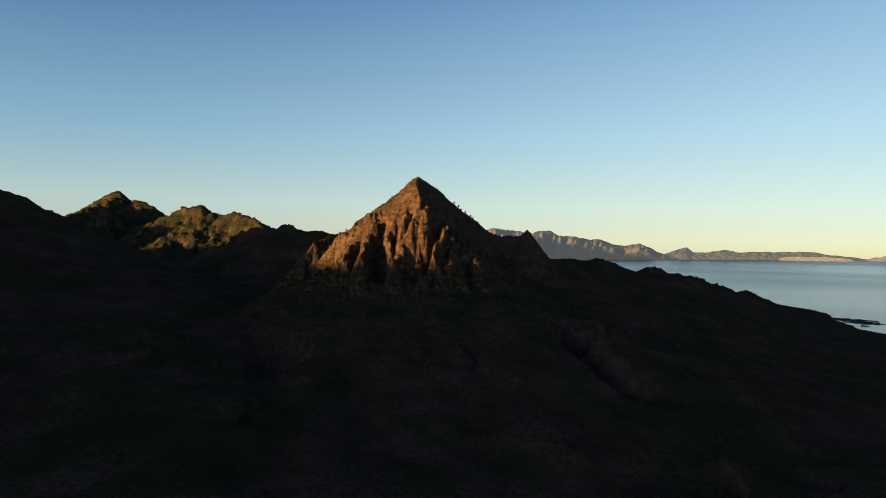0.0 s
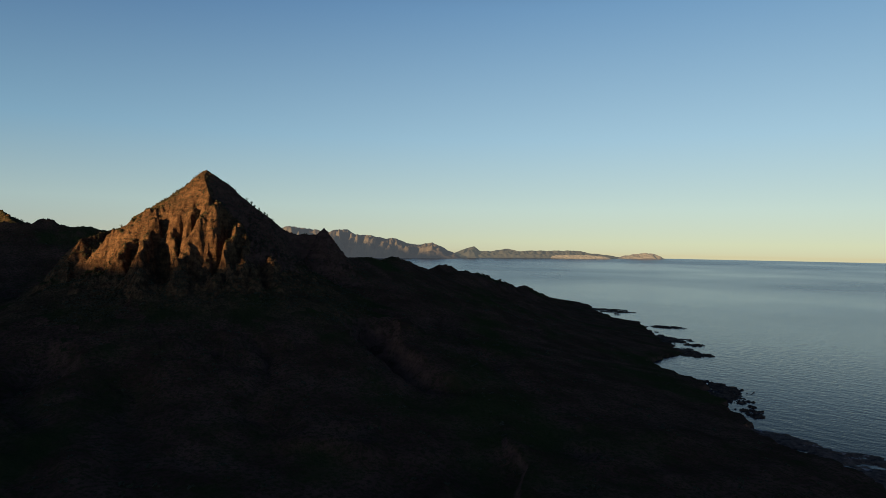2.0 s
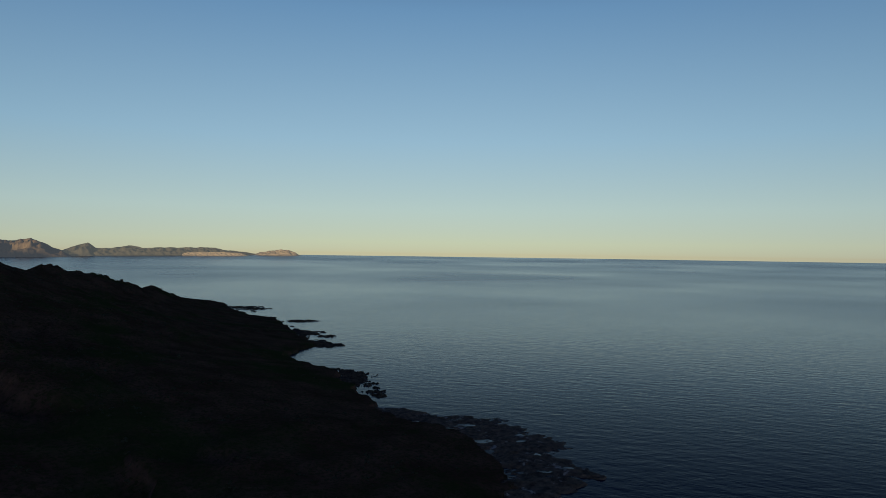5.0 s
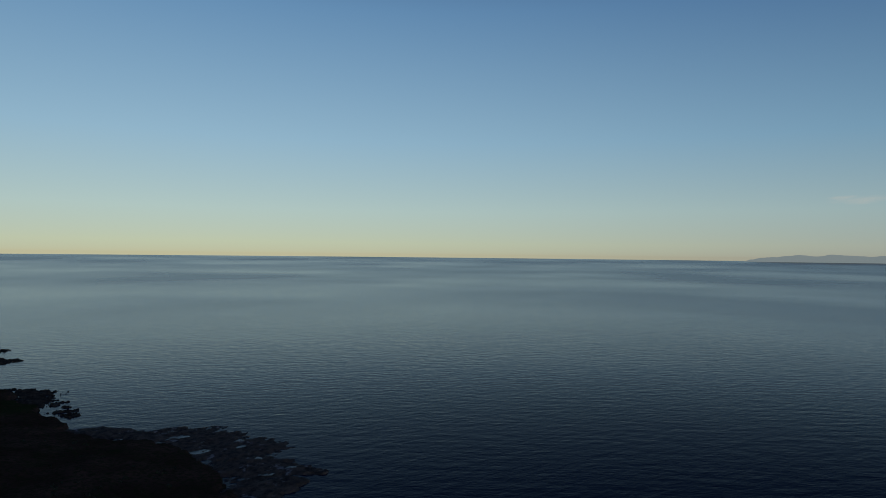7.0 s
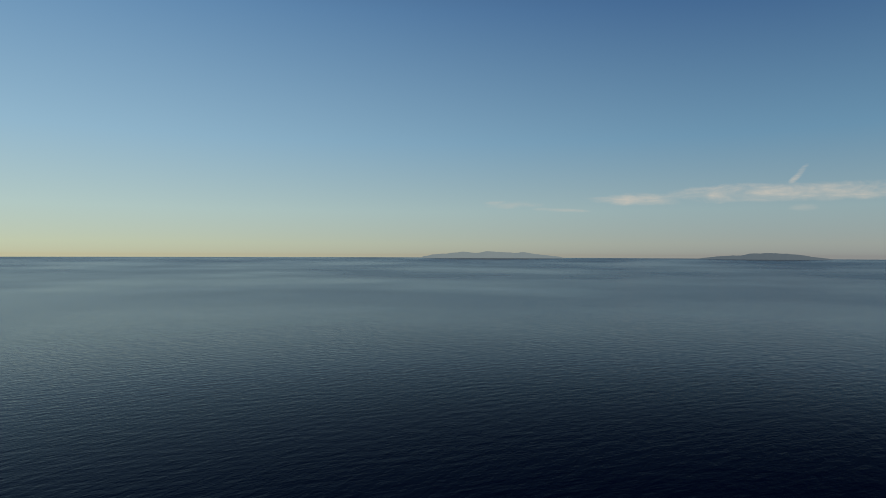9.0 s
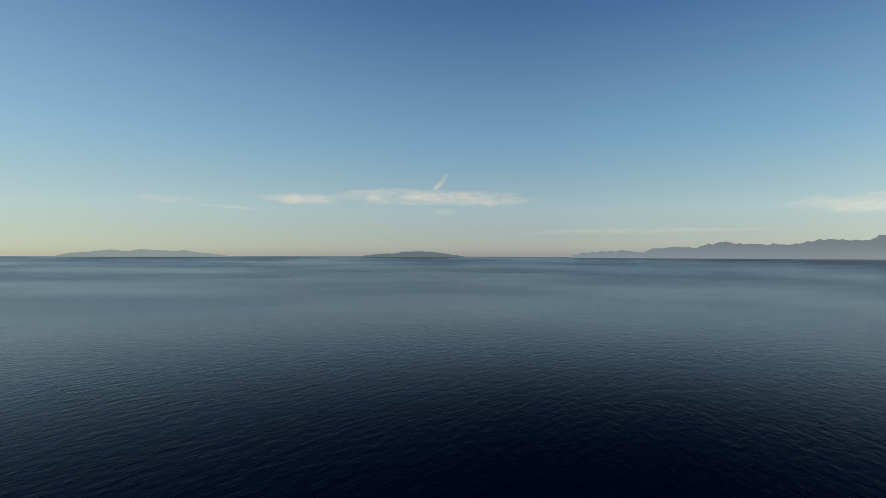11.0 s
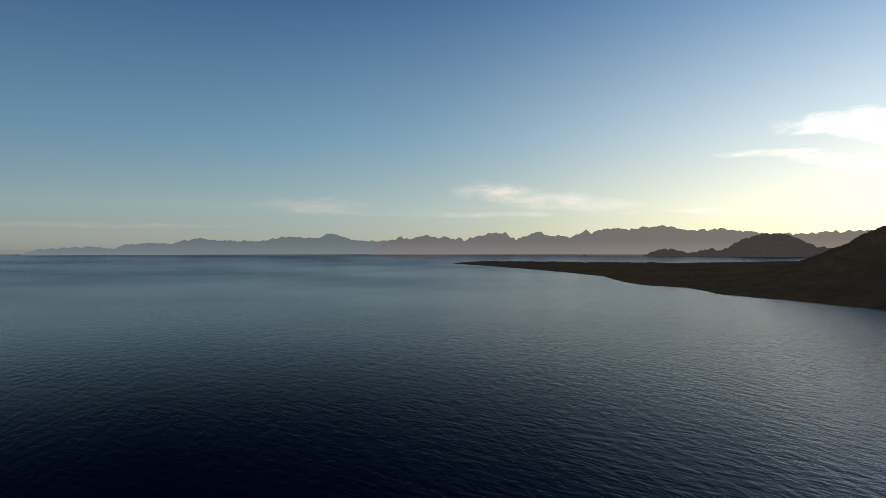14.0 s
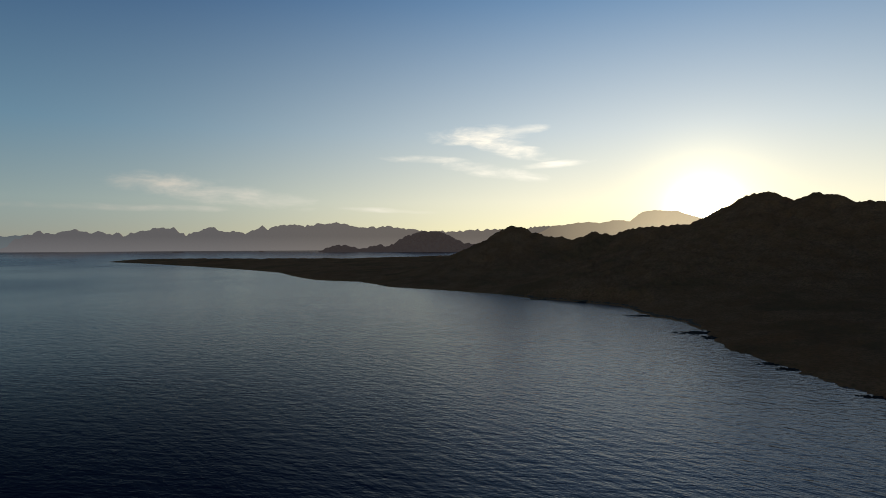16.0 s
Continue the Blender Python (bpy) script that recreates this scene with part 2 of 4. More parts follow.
def haze_glow(colour, glow, sunward=None, reach=(0.2, 0.62, 0.95), low_haze=0.0):
    """Backdrop of the distance: emission paints the haze of miles of bright air, brighter where it lies towards the
    sun.
    """
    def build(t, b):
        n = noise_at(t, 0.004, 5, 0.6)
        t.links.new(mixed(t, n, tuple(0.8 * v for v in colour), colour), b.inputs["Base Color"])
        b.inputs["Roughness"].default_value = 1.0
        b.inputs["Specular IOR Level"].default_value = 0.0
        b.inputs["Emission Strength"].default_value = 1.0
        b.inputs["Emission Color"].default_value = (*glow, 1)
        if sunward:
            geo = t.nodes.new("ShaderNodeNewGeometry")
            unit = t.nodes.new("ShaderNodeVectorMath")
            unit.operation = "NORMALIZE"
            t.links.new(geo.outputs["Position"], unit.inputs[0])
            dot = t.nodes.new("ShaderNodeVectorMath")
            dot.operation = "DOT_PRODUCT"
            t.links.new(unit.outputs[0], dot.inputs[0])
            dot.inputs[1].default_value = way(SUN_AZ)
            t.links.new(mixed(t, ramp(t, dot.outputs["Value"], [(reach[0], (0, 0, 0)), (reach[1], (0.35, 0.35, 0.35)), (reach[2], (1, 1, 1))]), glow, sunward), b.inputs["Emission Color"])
            # emission raised low down, as painted haze at the foot
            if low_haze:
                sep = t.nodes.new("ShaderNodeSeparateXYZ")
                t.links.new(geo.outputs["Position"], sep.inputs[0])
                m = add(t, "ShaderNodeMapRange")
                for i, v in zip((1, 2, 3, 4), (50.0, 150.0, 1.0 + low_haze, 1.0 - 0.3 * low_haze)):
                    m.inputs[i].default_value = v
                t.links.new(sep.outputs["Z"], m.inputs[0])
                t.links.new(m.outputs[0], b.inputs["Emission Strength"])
    return build


# distant haze painted as emission; BACKLIT's also paints glare near the sun
FAR_ROCK = material("tan_rock_haze_glow", haze_glow((0.080, 0.074, 0.057), (0.053, 0.060, 0.069)))
FAR_LOW = material("grey_green_rock_haze_glow", haze_glow((0.040, 0.044, 0.040), (0.080, 0.088, 0.086)))
FAR_PALE = material("pale_bluff_haze_glow", haze_glow((0.140, 0.140, 0.120), (0.085, 0.090, 0.088)))
HAZY = material("mauve_haze_glow", haze_glow((0.10, 0.09, 0.09), (0.176, 0.176, 0.190), (0.262, 0.224, 0.188), (0.35, 0.74, 0.97), 0.28))
HAZY_BLUE = material("blue_grey_haze_glow", haze_glow((0.05, 0.06, 0.065), (0.168, 0.204, 0.226), (0.250, 0.236, 0.216), (0.35, 0.74, 0.97), 0.22))
COVE = material("brown_cove_haze_glow", haze_glow((0.14, 0.11, 0.09), (0.055, 0.042, 0.038)))
ISLE = material("pale_haze_glow", haze_glow((0.010, 0.014, 0.016), (0.216, 0.262, 0.274)))
ISLE_DARK = material("grey_haze_glow", haze_glow((0.010, 0.014, 0.016), (0.116, 0.148, 0.172)))
BACKLIT = material("brown_haze_glow", haze_glow((0.20, 0.15, 0.11), (0.33, 0.265, 0.19), (1.2, 0.98, 0.62), (0.972, 0.99, 0.9993)))
def wet_rock(dark, light, pale_patch):
    """Wet shore rock, with paler patches where a colour for them is given."""
    def build(t, b):
        a, c = noise_at(t, 0.35, 6, 0.65), noise_at(t, 2.0, 6, 0.7)
        col = mixed(t, ramp(t, a, [(0.35, (0, 0, 0)), (0.65, (1, 1, 1))]), dark, light)
        if pale_patch:
            col = mixed(t, ramp(t, noise_at(t, 0.16, 5, 0.6), [(0.60, (0, 0, 0)), (0.66, (1, 1, 1))]), col, pale_patch)
        t.links.new(col, b.inputs["Base Color"])
        b.inputs["Specular IOR Level"].default_value = 0.04
        t.links.new(ramp(t, c, [(0.35, (0.6, 0.6, 0.6)), (0.55, (0.95, 0.95, 0.95))]), b.inputs["Roughness"])
        bumped(t, b, c, 0.5)
    return build


SHELF_ROCK = material("brown_shelf_rock", wet_rock((0.042, 0.030, 0.026), (0.140, 0.100, 0.080), (0.25, 0.225, 0.23)))
REEF = material("wet_black_reef", wet_rock((0.022, 0.017, 0.014), (0.085, 0.062, 0.048), None))


def pool_water(t, b):
    n = noise_at(t, 0.8, 3, 0.5)
    t.links.new(mixed(t, n, (0.02, 0.02, 0.022), (0.04, 0.036, 0.036)), b.inputs["Base Color"])
    b.inputs["Roughness"].default_value = 0.35
    b.inputs["IOR"].default_value = 1.333
    bumped(t, b, n, 0.02)


POOL = material("still_tide_water", pool_water)


def sea_build(t, b):
    geo = t.nodes.new("ShaderNodeNewGeometry")
    length = t.nodes.new("ShaderNodeVectorMath")
    length.operation = "LENGTH"
    t.links.new(geo.outputs["Position"], length.inputs[0])

    def by_range(a, b_, va, vb):
        m = add(t, "ShaderNodeMapRange")
        m.interpolation_type = "SMOOTHSTEP"
        for i, v in zip((1, 2, 3, 4), (a, b_, va, vb)):
            m.inputs[i].default_value = v
        t.links.new(length.outputs["Value"], m.inputs[0])
        return m.outputs[0]

    def mul(a, b_, op="MULTIPLY"):
        n = t.nodes.new("ShaderNodeMath")
        n.operation = op
        for i, v in enumerate((a, b_)):
            if isinstance(v, (int, float)):
                n.inputs[i].default_value = v
            else:
                t.links.new(v, n.inputs[i])
        return n.outputs[0]

    unit = t.nodes.new("ShaderNodeVectorMath")
    unit.operation = "NORMALIZE"
    t.links.new(geo.outputs["Position"], unit.inputs[0])
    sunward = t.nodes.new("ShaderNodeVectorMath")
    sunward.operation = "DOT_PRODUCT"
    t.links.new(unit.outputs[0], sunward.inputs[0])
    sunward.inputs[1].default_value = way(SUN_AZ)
    # reflection strength painted by bearing and distance from the camera, standing in for polarised skylight
    ior_by_bearing = ramp(t, mul(mul(sunward.outputs["Value"], 0.5), 0.5, "ADD"), [(p, (v, v, v)) for p, v in ((0.0, 0.08), (0.2, 0.053), (0.5, 0.019), (0.62, 0.015), (0.75, 0.028), (0.87, 0.058), (0.95, 0.122), (0.985, 0.24), (1.0, 0.333))])
    far_from_eye = by_range(190, 1250, 0.0, 1.0)
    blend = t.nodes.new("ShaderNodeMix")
    t.links.new(far_from_eye, blend.inputs[0])
    t.links.new(ior_by_bearing, blend.inputs[2])
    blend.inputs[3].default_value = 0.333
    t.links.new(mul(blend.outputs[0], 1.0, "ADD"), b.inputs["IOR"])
    # reflection colour painted warmer towards the sun and bluer away from it
    sun_tint = add(t, "ShaderNodeMapRange")
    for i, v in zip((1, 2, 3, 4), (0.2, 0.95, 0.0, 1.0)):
        sun_tint.inputs[i].default_value = v
    t.links.new(sunward.outputs["Value"], sun_tint.inputs[0])
    t.links.new(mixed(t, sun_tint.outputs[0], (0.82, 0.925, 1.0), (1.0, 0.97, 0.96)), b.inputs["Specular Tint"])
    # wind lanes: ruffled and slick stretches of the open water
    lanes = ramp(t, noise_at(t, 0.0013, 3, 0.45), [(0.36, (0, 0, 0)), (0.64, (1, 1, 1))])
    t.links.new(mixed(t, lanes, (0.0012, 0.0052, 0.025), (0.0017, 0.007, 0.031)), b.inputs["Base Color"])
    # waves too small to tell apart far out act as roughness
    t.links.new(mul(mul(by_range(150, 1800, 0.18, 0.28), by_range(2600, 4700, 0.9, 0.96)), mul(mul(lanes, 0.32), 0.8, "ADD")), b.inputs["Roughness"])

    def waves(turn, size, stretch, detail, rough_):
        mp = t.nodes.new("ShaderNodeMapping")
        mp.vector_type = "TEXTURE"
        mp.inputs["Rotation"].default_value = (0, 0, radians(turn))
        mp.inputs["Scale"].default_value = (1.0, stretch, 1.0)
        t.links.new(geo.outputs["Position"], mp.inputs[0])
        n = add(t, "ShaderNodeTexNoise", Scale=1.0 / size, Detail=detail, Roughness=rough_)
        t.links.new(mp.outputs[0], n.inputs["Vector"])
        return n.outputs["Fac"]

    # wave height scaled by bearing, fitted to the ripples' look from the camera
    bearing_scale = add(t, "ShaderNodeMapRange")
    for i, v in zip((1, 2, 3, 4), (-0.75, 0.3, 0.6, 1.12)):
        bearing_scale.inputs[i].default_value = v
    t.links.new(sunward.outputs["Value"], bearing_scale.inputs[0])
    fade = mul(mul(by_range(300, 800, 0.9, 1.35), bearing_scale.outputs[0]), by_range(1000, 2400, 1.0, 0.12))
    chain = None
    for turn, size, stretch, detail, high in ((12, 5.0, 3.4, 3, 0.42), (50, 4.0, 3.2, 3, 0.34), (30, 1.6, 1.8, 2, 0.12)):
        n = add(t, "ShaderNodeBump", Distance=high)
        t.links.new(fade, n.inputs["Strength"])
        t.links.new(waves(turn, size, stretch, detail, 0.5), n.inputs["Height"])
        if chain:
            t.links.new(chain, n.inputs["Normal"])
        chain = n.outputs[0]
    t.links.new(chain, b.inputs["Normal"])


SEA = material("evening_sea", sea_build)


# ---- the sea: one sheet, its rim bent up to meet the camera's horizon ----
def sea_z(r):
    return 55.0 * (np.clip(r - 1000.0, 0, None) / 3950.0) ** 2


def mesh_from(name, co, quads, mat, smooth=True):
    me = bpy.data.meshes.new(name)
    me.vertices.add(len(co))
    me.vertices.foreach_set("co", np.ascontiguousarray(co, np.float32).ravel())
    n = len(quads)
    me.loops.add(4 * n)
    me.loops.foreach_set("vertex_index", np.ascontiguousarray(quads, np.int32).ravel())
    me.polygons.add(n)
    me.polygons.foreach_set("loop_start", np.arange(0, 4 * n, 4, dtype=np.int32))
    me.polygons.foreach_set("use_smooth", np.full(n, smooth))
    me.update(calc_edges=True)
    me.validate()
    me.materials.append(mat)
    return me


def grid_quads(rows, cols, wrap=False):
    i = np.arange(rows - 1)[:, None]
    j = np.arange(cols if wrap else cols - 1)[None, :]
    k = (j + 1) % cols
    return np.stack([i * cols + j, (i + 1) * cols + j, (i + 1) * cols + k, i * cols + k], -1).reshape(-1, 4)


rr = np.concatenate([[0.5], np.geomspace(20, 4950, 90)])
aa = np.radians(np.arange(0, 360, 1.0))
R, A = np.meshgrid(rr, aa, indexing="ij")
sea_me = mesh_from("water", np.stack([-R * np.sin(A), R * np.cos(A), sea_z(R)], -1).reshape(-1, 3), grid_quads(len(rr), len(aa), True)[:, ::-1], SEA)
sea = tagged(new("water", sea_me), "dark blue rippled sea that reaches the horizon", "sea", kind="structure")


# ---- land: coast line and ridges ----
def polar(az, r):
    a = radians(az)
    return -r * math.sin(a), r * math.cos(a)


COAST = [polar(a, r) for a, r in (
    (-31.4, 1010), (-31.9, 915), (-33.7, 813), (-35.5, 784), (-36.8, 690), (-37.6, 625), (-38.7, 575), (-39.0, 548), (-38.4, 522), (-37.1, 500), (-36.9, 476),
    (-39.1, 447), (-40.6, 432), (-41.3, 405), (-42.0, 380), (-43.0, 358), (-44.3, 335), (-45.5, 313), (-47.9, 301), (-50.2, 290), (-52.4, 275),
    (-54.6, 259), (-55.9, 246), (-56.4, 235), (-56.7, 222), (-57.5, 205), (-59.0, 180))]
COAST += [(95, 50), (0, 40), (-120, 20), (-246, -43), (-310, -113)]
COAST += [polar(a, r) for a, r in (
    (-242.4, 397), (-238.2, 435), (-234.6, 482), (-232.1, 522), (-230.8, 563), (-230.0, 633), (-227.8, 702), (-225.5, 737), (-223.1, 850),
    (-218.2, 911), (-215.7, 935), (-213.2, 1010), (-208.1, 1103), (-202.4, 1217), (-199.7, 1400), (-195.8, 1480), (-194.2, 1627), (-192.7, 1874), (-189.7, 2109),
    (-186.6, 2353), (-182.5, 2721), (-179.1, 3027), (-182.5, 3140), (-189.1, 2965), (-197.7, 2818), (-201.6, 2966), (-205.8, 3057), (-208.5, 3462),
    (-214, 3700), (-230, 3900), (-260, 3600), (-300, 3000), (-340, 2300), (-355, 1900), (-370, 1500), (-380, 1300), (-387, 1150))]


def inland(x, y):
    """Metres to the coast line, positive on land."""
    best = np.full(x.shape, 1e18)
    inside = np.zeros(x.shape, bool)
    for (x0, y0), (x1, y1) in zip(COAST, COAST[1:] + COAST[:1]):
        dx, dy = x1 - x0, y1 - y0
        u = np.clip(((x - x0) * dx + (y - y0) * dy) / (dx * dx + dy * dy), 0, 1)
        best = np.minimum(best, (x - x0 - u * dx) ** 2 + (y - y0 - u * dy) ** 2)
        if dy:
            inside ^= ((y0 > y) != (y1 > y)) & (x < x0 + (y - y0) * dx / dy)
    return np.where(inside, 1, -1) * np.sqrt(best)


# each ridge: crest as (azimuth, elevation, distance), slope of its flanks, distance over which they ease out, roughness
RIDGES = collections.OrderedDict()
RIDGES["peak"] = ([(9.2, 1.25, 470), (8.2, 1.68, 465), (7.27, 2.2, 458), (6.8, 2.88, 452), (5.4, 3.63, 446), (4.56, 4.57, 438), (3.39, 5.62, 430), (2.2, 6.46, 423),
                   (0.7, 5.42, 432), (-0.3, 4.41, 440), (-1.53, 3.56, 446), (-2.6, 2.91, 452), (-3.6, 2.0, 458), (-4.4, 1.5, 462), (-5.2, 1.27, 464), (-7.0, 1.25, 466)], 1.5, 45)
RIDGES["buttress"] = ([(6.6, 2.2, 446), (6.1, 0.9, 428), (5.9, -1.6, 410), (5.6, -4.6, 385)], 1.3, 40)
RIDGES["spur"] = ([(9.2, 1.25, 470), (10.6, 0.75, 452), (11.6, 0.2, 440), (12.4, -1.0, 430), (12.6, -5.0, 400)], 1.2, 45)
RIDGES["east_flank"] = ([(-3.6, 1.4, 458), (-4.2, -1.5, 430), (-4.6, -5.2, 395)], 1.1, 40)
RIDGES["spire"] = ([(-6.9, 1.25, 466), (-7.3, 1.62, 466), (-7.58, 1.86, 466), (-7.9, 1.55, 467), (-8.3, 0.95, 468), (-8.75, 0.0, 470), (-9.3, -0.6, 476)], 1.35, 40)
RIDGES["shoulder"] = ([(-9.0, -0.7, 474), (-9.5, -0.75, 482), (-11.5, -0.67, 505), (-13.0, -0.95, 530), (-13.7, -0.6, 540), (-15.2, -1.04, 575), (-17.3, -1.88, 620), (-18.3, -1.5, 640),
                       (-20.8, -1.87, 700), (-22.8, -2.42, 750), (-24.1, -2.94, 790), (-25.8, -3.05, 830), (-28.1, -4.0, 910), (-30.6, -4.35, 985)], 0.36, 200)
RIDGES["saddle"] = ([(16.4, 1.6, 690), (15.0, 1.5, 640), (14.0, 1.9, 615), (13.3, 1.55, 608), (12.1, 1.33, 602), (11.4, 1.55, 598), (9.6, 1.1, 590), (4.0, 1.0, 580)], 0.5, 150)
RIDGES["hill_b"] = ([(23.9, 2.3, 860), (22.3, 3.03, 850), (21.0, 3.2, 840), (19.3, 2.35, 825), (18.5, 2.74, 815), (17.2, 2.54, 800), (16.2, 1.78, 770)], 0.6, 150)
RIDGES["hill_a"] = ([(31.0, 1.9, 1050), (29.7, 2.75, 1040), (28.7, 3.4, 1030), (27.9, 3.95, 1025), (27.3, 4.0, 1020), (26.7, 3.57, 1010), (25.7, 3.5, 1000), (24.9, 2.87, 990), (23.5, 2.1, 970)], 0.6, 180)
RIDGES["dome_spur"] = ([(27.3, 3.9, 1018), (28.6, 3.1, 975), (30.0, 2.5, 930), (31.5, 1.7, 880)], 0.75, 120)
# past azimuth 37 the crest is unseen, raised to shade the saddle
RIDGES["near_ridge"] = ([(48, 6.0, 520), (42, 5.6, 540), (37, 4.5, 560), (35.2, 3.86, 570), (33.5, 3.25, 590), (32.4, 2.4, 610), (31.0, 1.93, 620), (29.0, 0.6, 640), (24.0, -2.0, 660)], 0.5, 150)
# two unseen ridges, added to keep the low sun off valley and hills
RIDGES["west_shade_ridge"] = ([(90, 6.4, 672), (80, 6.8, 700), (72, 4.6, 735), (66, 2.0, 765), (60, 1.1, 800)], 1.0, 150)
RIDGES["north_shade_ridge"] = ([(54, 2.9, 800), (53.5, 3.2, 860), (53.2, 2.2, 930), (51.5, 1.8, 1020), (50.5, 1.5, 1130)], 1.0, 120)
RIDGES["knoll"] = ([(-209.3, -0.9, 1560), (-211.2, 0.21, 1530), (-212.4, 1.18, 1510), (-213.2, 1.66, 1500), (-214.2, 1.6, 1490), (-215.7, 0.93, 1480), (-219.2, 0.4, 1450)], 0.55, 200)
# past azimuth -242.4 the crest is unseen, shaped to place the peak's shadow edge
RIDGES["sun_mountain"] = ([(-219.2, 0.43, 1450), (-220.7, 1.07, 1430), (-222.6, 0.98, 1410), (-224.0, 1.39, 1390), (-226.8, 1.6, 1360), (-229.1, 1.66, 1330), (-230.6, 1.6, 1300), (-231.7, 2.83, 1280),
                           (-232.6, 3.69, 1260), (-233.6, 4.02, 1250), (-234.8, 4.2, 1240), (-236.2, 3.35, 1225), (-237.3, 3.75, 1214), (-237.8, 4.2, 1210), (-238.4, 3.85, 1202), (-239.3, 3.72, 1190), (-240.0, 3.25, 1180), (-242.4, 3.13, 1150),
                           (-245, 2.7, 1125), (-248, 2.6, 1100), (-252, 2.5, 1050), (-258, 3.2, 1000), (-270, 5.0, 900)], 0.5, 260)


def crest_height(x, y, crest, slope, ease):
    """Height of a tent over a crest line, with flanks that ease out into the plain."""
    best = np.full(x.shape, -1e9)
    for (a0, e0, r0), (a1, e1, r1) in zip(crest, crest[1:]):
        (x0, y0), (x1, y1) = polar(a0, r0), polar(a1, r1)
        z0, z1 = EYE + r0 * math.tan(radians(e0)), EYE + r1 * math.tan(radians(e1))
        dx, dy = x1 - x0, y1 - y0
        u = np.clip(((x - x0) * dx + (y - y0) * dy) / (dx * dx + dy * dy), 0, 1)
        d = np.hypot(x - x0 - u * dx, y - y0 - u * dy)
        best = np.maximum(best, z0 + (z1 - z0) * u - slope * ease * (1 - np.exp(-d / ease)) - (0.2 if slope > 1 else 0.12) * d)
    return best


PEAK = (*polar(2.2, 421), EYE + 421 * math.tan(radians(6.5)))
# outward directions and slopes of the faces of the pyramid
FACES = ((-0.95, -0.25, 0.84), (-0.55, -0.835, 1.15), (0.76, -0.65, 1.38), (-0.30, 0.95, 1.3), (0.60, 0.80, 1.15))


def pyramid(x, y):
    dx, dy = x - PEAK[0], y - PEAK[1]
    d = np.full(x.shape, -1e9)
    for nx, ny, s in FACES:
        d = np.maximum(d, s * (nx * dx + ny * dy))
    return PEAK[2] - np.minimum(d, 34) - 1.55 * np.clip(d - 34, 0, 30) - 0.30 * np.clip(d - 64, 0, None)


def from_crest(x, y, crest):
    best = np.full(x.shape, 1e9)
    for (a0, _, r0), (a1, _, r1) in zip(crest, crest[1:]):
        (x0, y0), (x1, y1) = polar(a0, r0), polar(a1, r1)
        dx, dy = x1 - x0, y1 - y0
        u = np.clip(((x - x0) * dx + (y - y0) * dy) / (dx * dx + dy * dy), 0, 1)
        best = np.minimum(best, np.hypot(x - x0 - u * dx, y - y0 - u * dy))
    return best


# ribs that stand out of the cliffs and gullies cut into them: height, half width, line as (azimuth, distance) from the top down
RIBS = collections.OrderedDict()
RIBS["ramp_rib"] = (8.5, 8.5, [(0.85, 398), (1.28, 388), (2.04, 384), (3.2, 381), (4.3, 374)])
RIBS["prow"] = (8.5, 6.5, [(-0.31, 401), (-0.02, 387), (0.47, 374), (0.81, 369)])
RIBS["small_prow"] = (5.0, 4.0, [(-0.88, 396), (-0.68, 378)])
RIBS["pillar"] = (6.0, 5.0, [(3.59, 396), (3.72, 387), (4.05, 376)])
RIBS["arete_foot"] = (3.5, 4.5, [(2.28, 404), (2.25, 396), (2.45, 388)])
RIBS["west_pillar"] = (6.5, 5.5, [(4.87, 400), (5.2, 392), (4.82, 381), (4.44, 367)])
RIBS["great_buttress"] = (7.5, 8.0, [(5.99, 404), (6.63, 398), (6.87, 392), (7.34, 374)])
RIBS["west_buttress"] = (6.0, 6.0, [(7.79, 405), (8.28, 399), (8.86, 386)])
RIBS["scree_ramp"] = (5.0, 7.0, [(6.4, 412), (8.4, 407), (9.89, 416), (11.11, 424)])
RIBS["cliff_column"] = (3.5, 5.0, [(1.35, 366), (1.39, 346)])
RIBS["cliff_column.001"] = (3.1, 4.0, [(0.30, 370), (0.30, 348)])
RIBS["cliff_column.002"] = (3.5, 4.5, [(-0.62, 374), (-0.67, 350)])
RIBS["cliff_column.003"] = (1.6, 4.5, [(-1.63, 376), (-1.80, 352)])
RIBS["cliff_column.004"] = (1.6, 5.0, [(-3.1, 384), (-3.4, 358)])
RIBS["cliff_column.005"] = (3.5, 6.0, [(7.33, 372), (7.53, 346)])
RIBS["cliff_column.006"] = (3.8, 5.5, [(4.6, 366), (4.6, 344)])
GULLIES = ((9, 5.5, [(5.75, 400), (5.68, 389), (5.75, 364)]), (6, 3.2, [(4.25, 395), (4.2, 384), (4.35, 372)]), (7, 4.5, [(1.95, 384), (1.70, 376), (1.55, 362)]),
           (7, 4.0, [(0.55, 391), (0.80, 381), (1.3, 377)]), (5, 2.6, [(2.95, 399), (3.15, 391), (3.4, 387)]), (5, 4.0, [(7.75, 395), (8.0, 378)]), (5, 3.0, [(-0.45, 384), (-0.1, 370)]), (4, 2.5, [(6.3, 392), (6.2, 376)]),
           (4, 3.0, [(3.3, 377), (3.1, 360)]), (4, 3.5, [(-2.4, 385), (-2.6, 360)]))
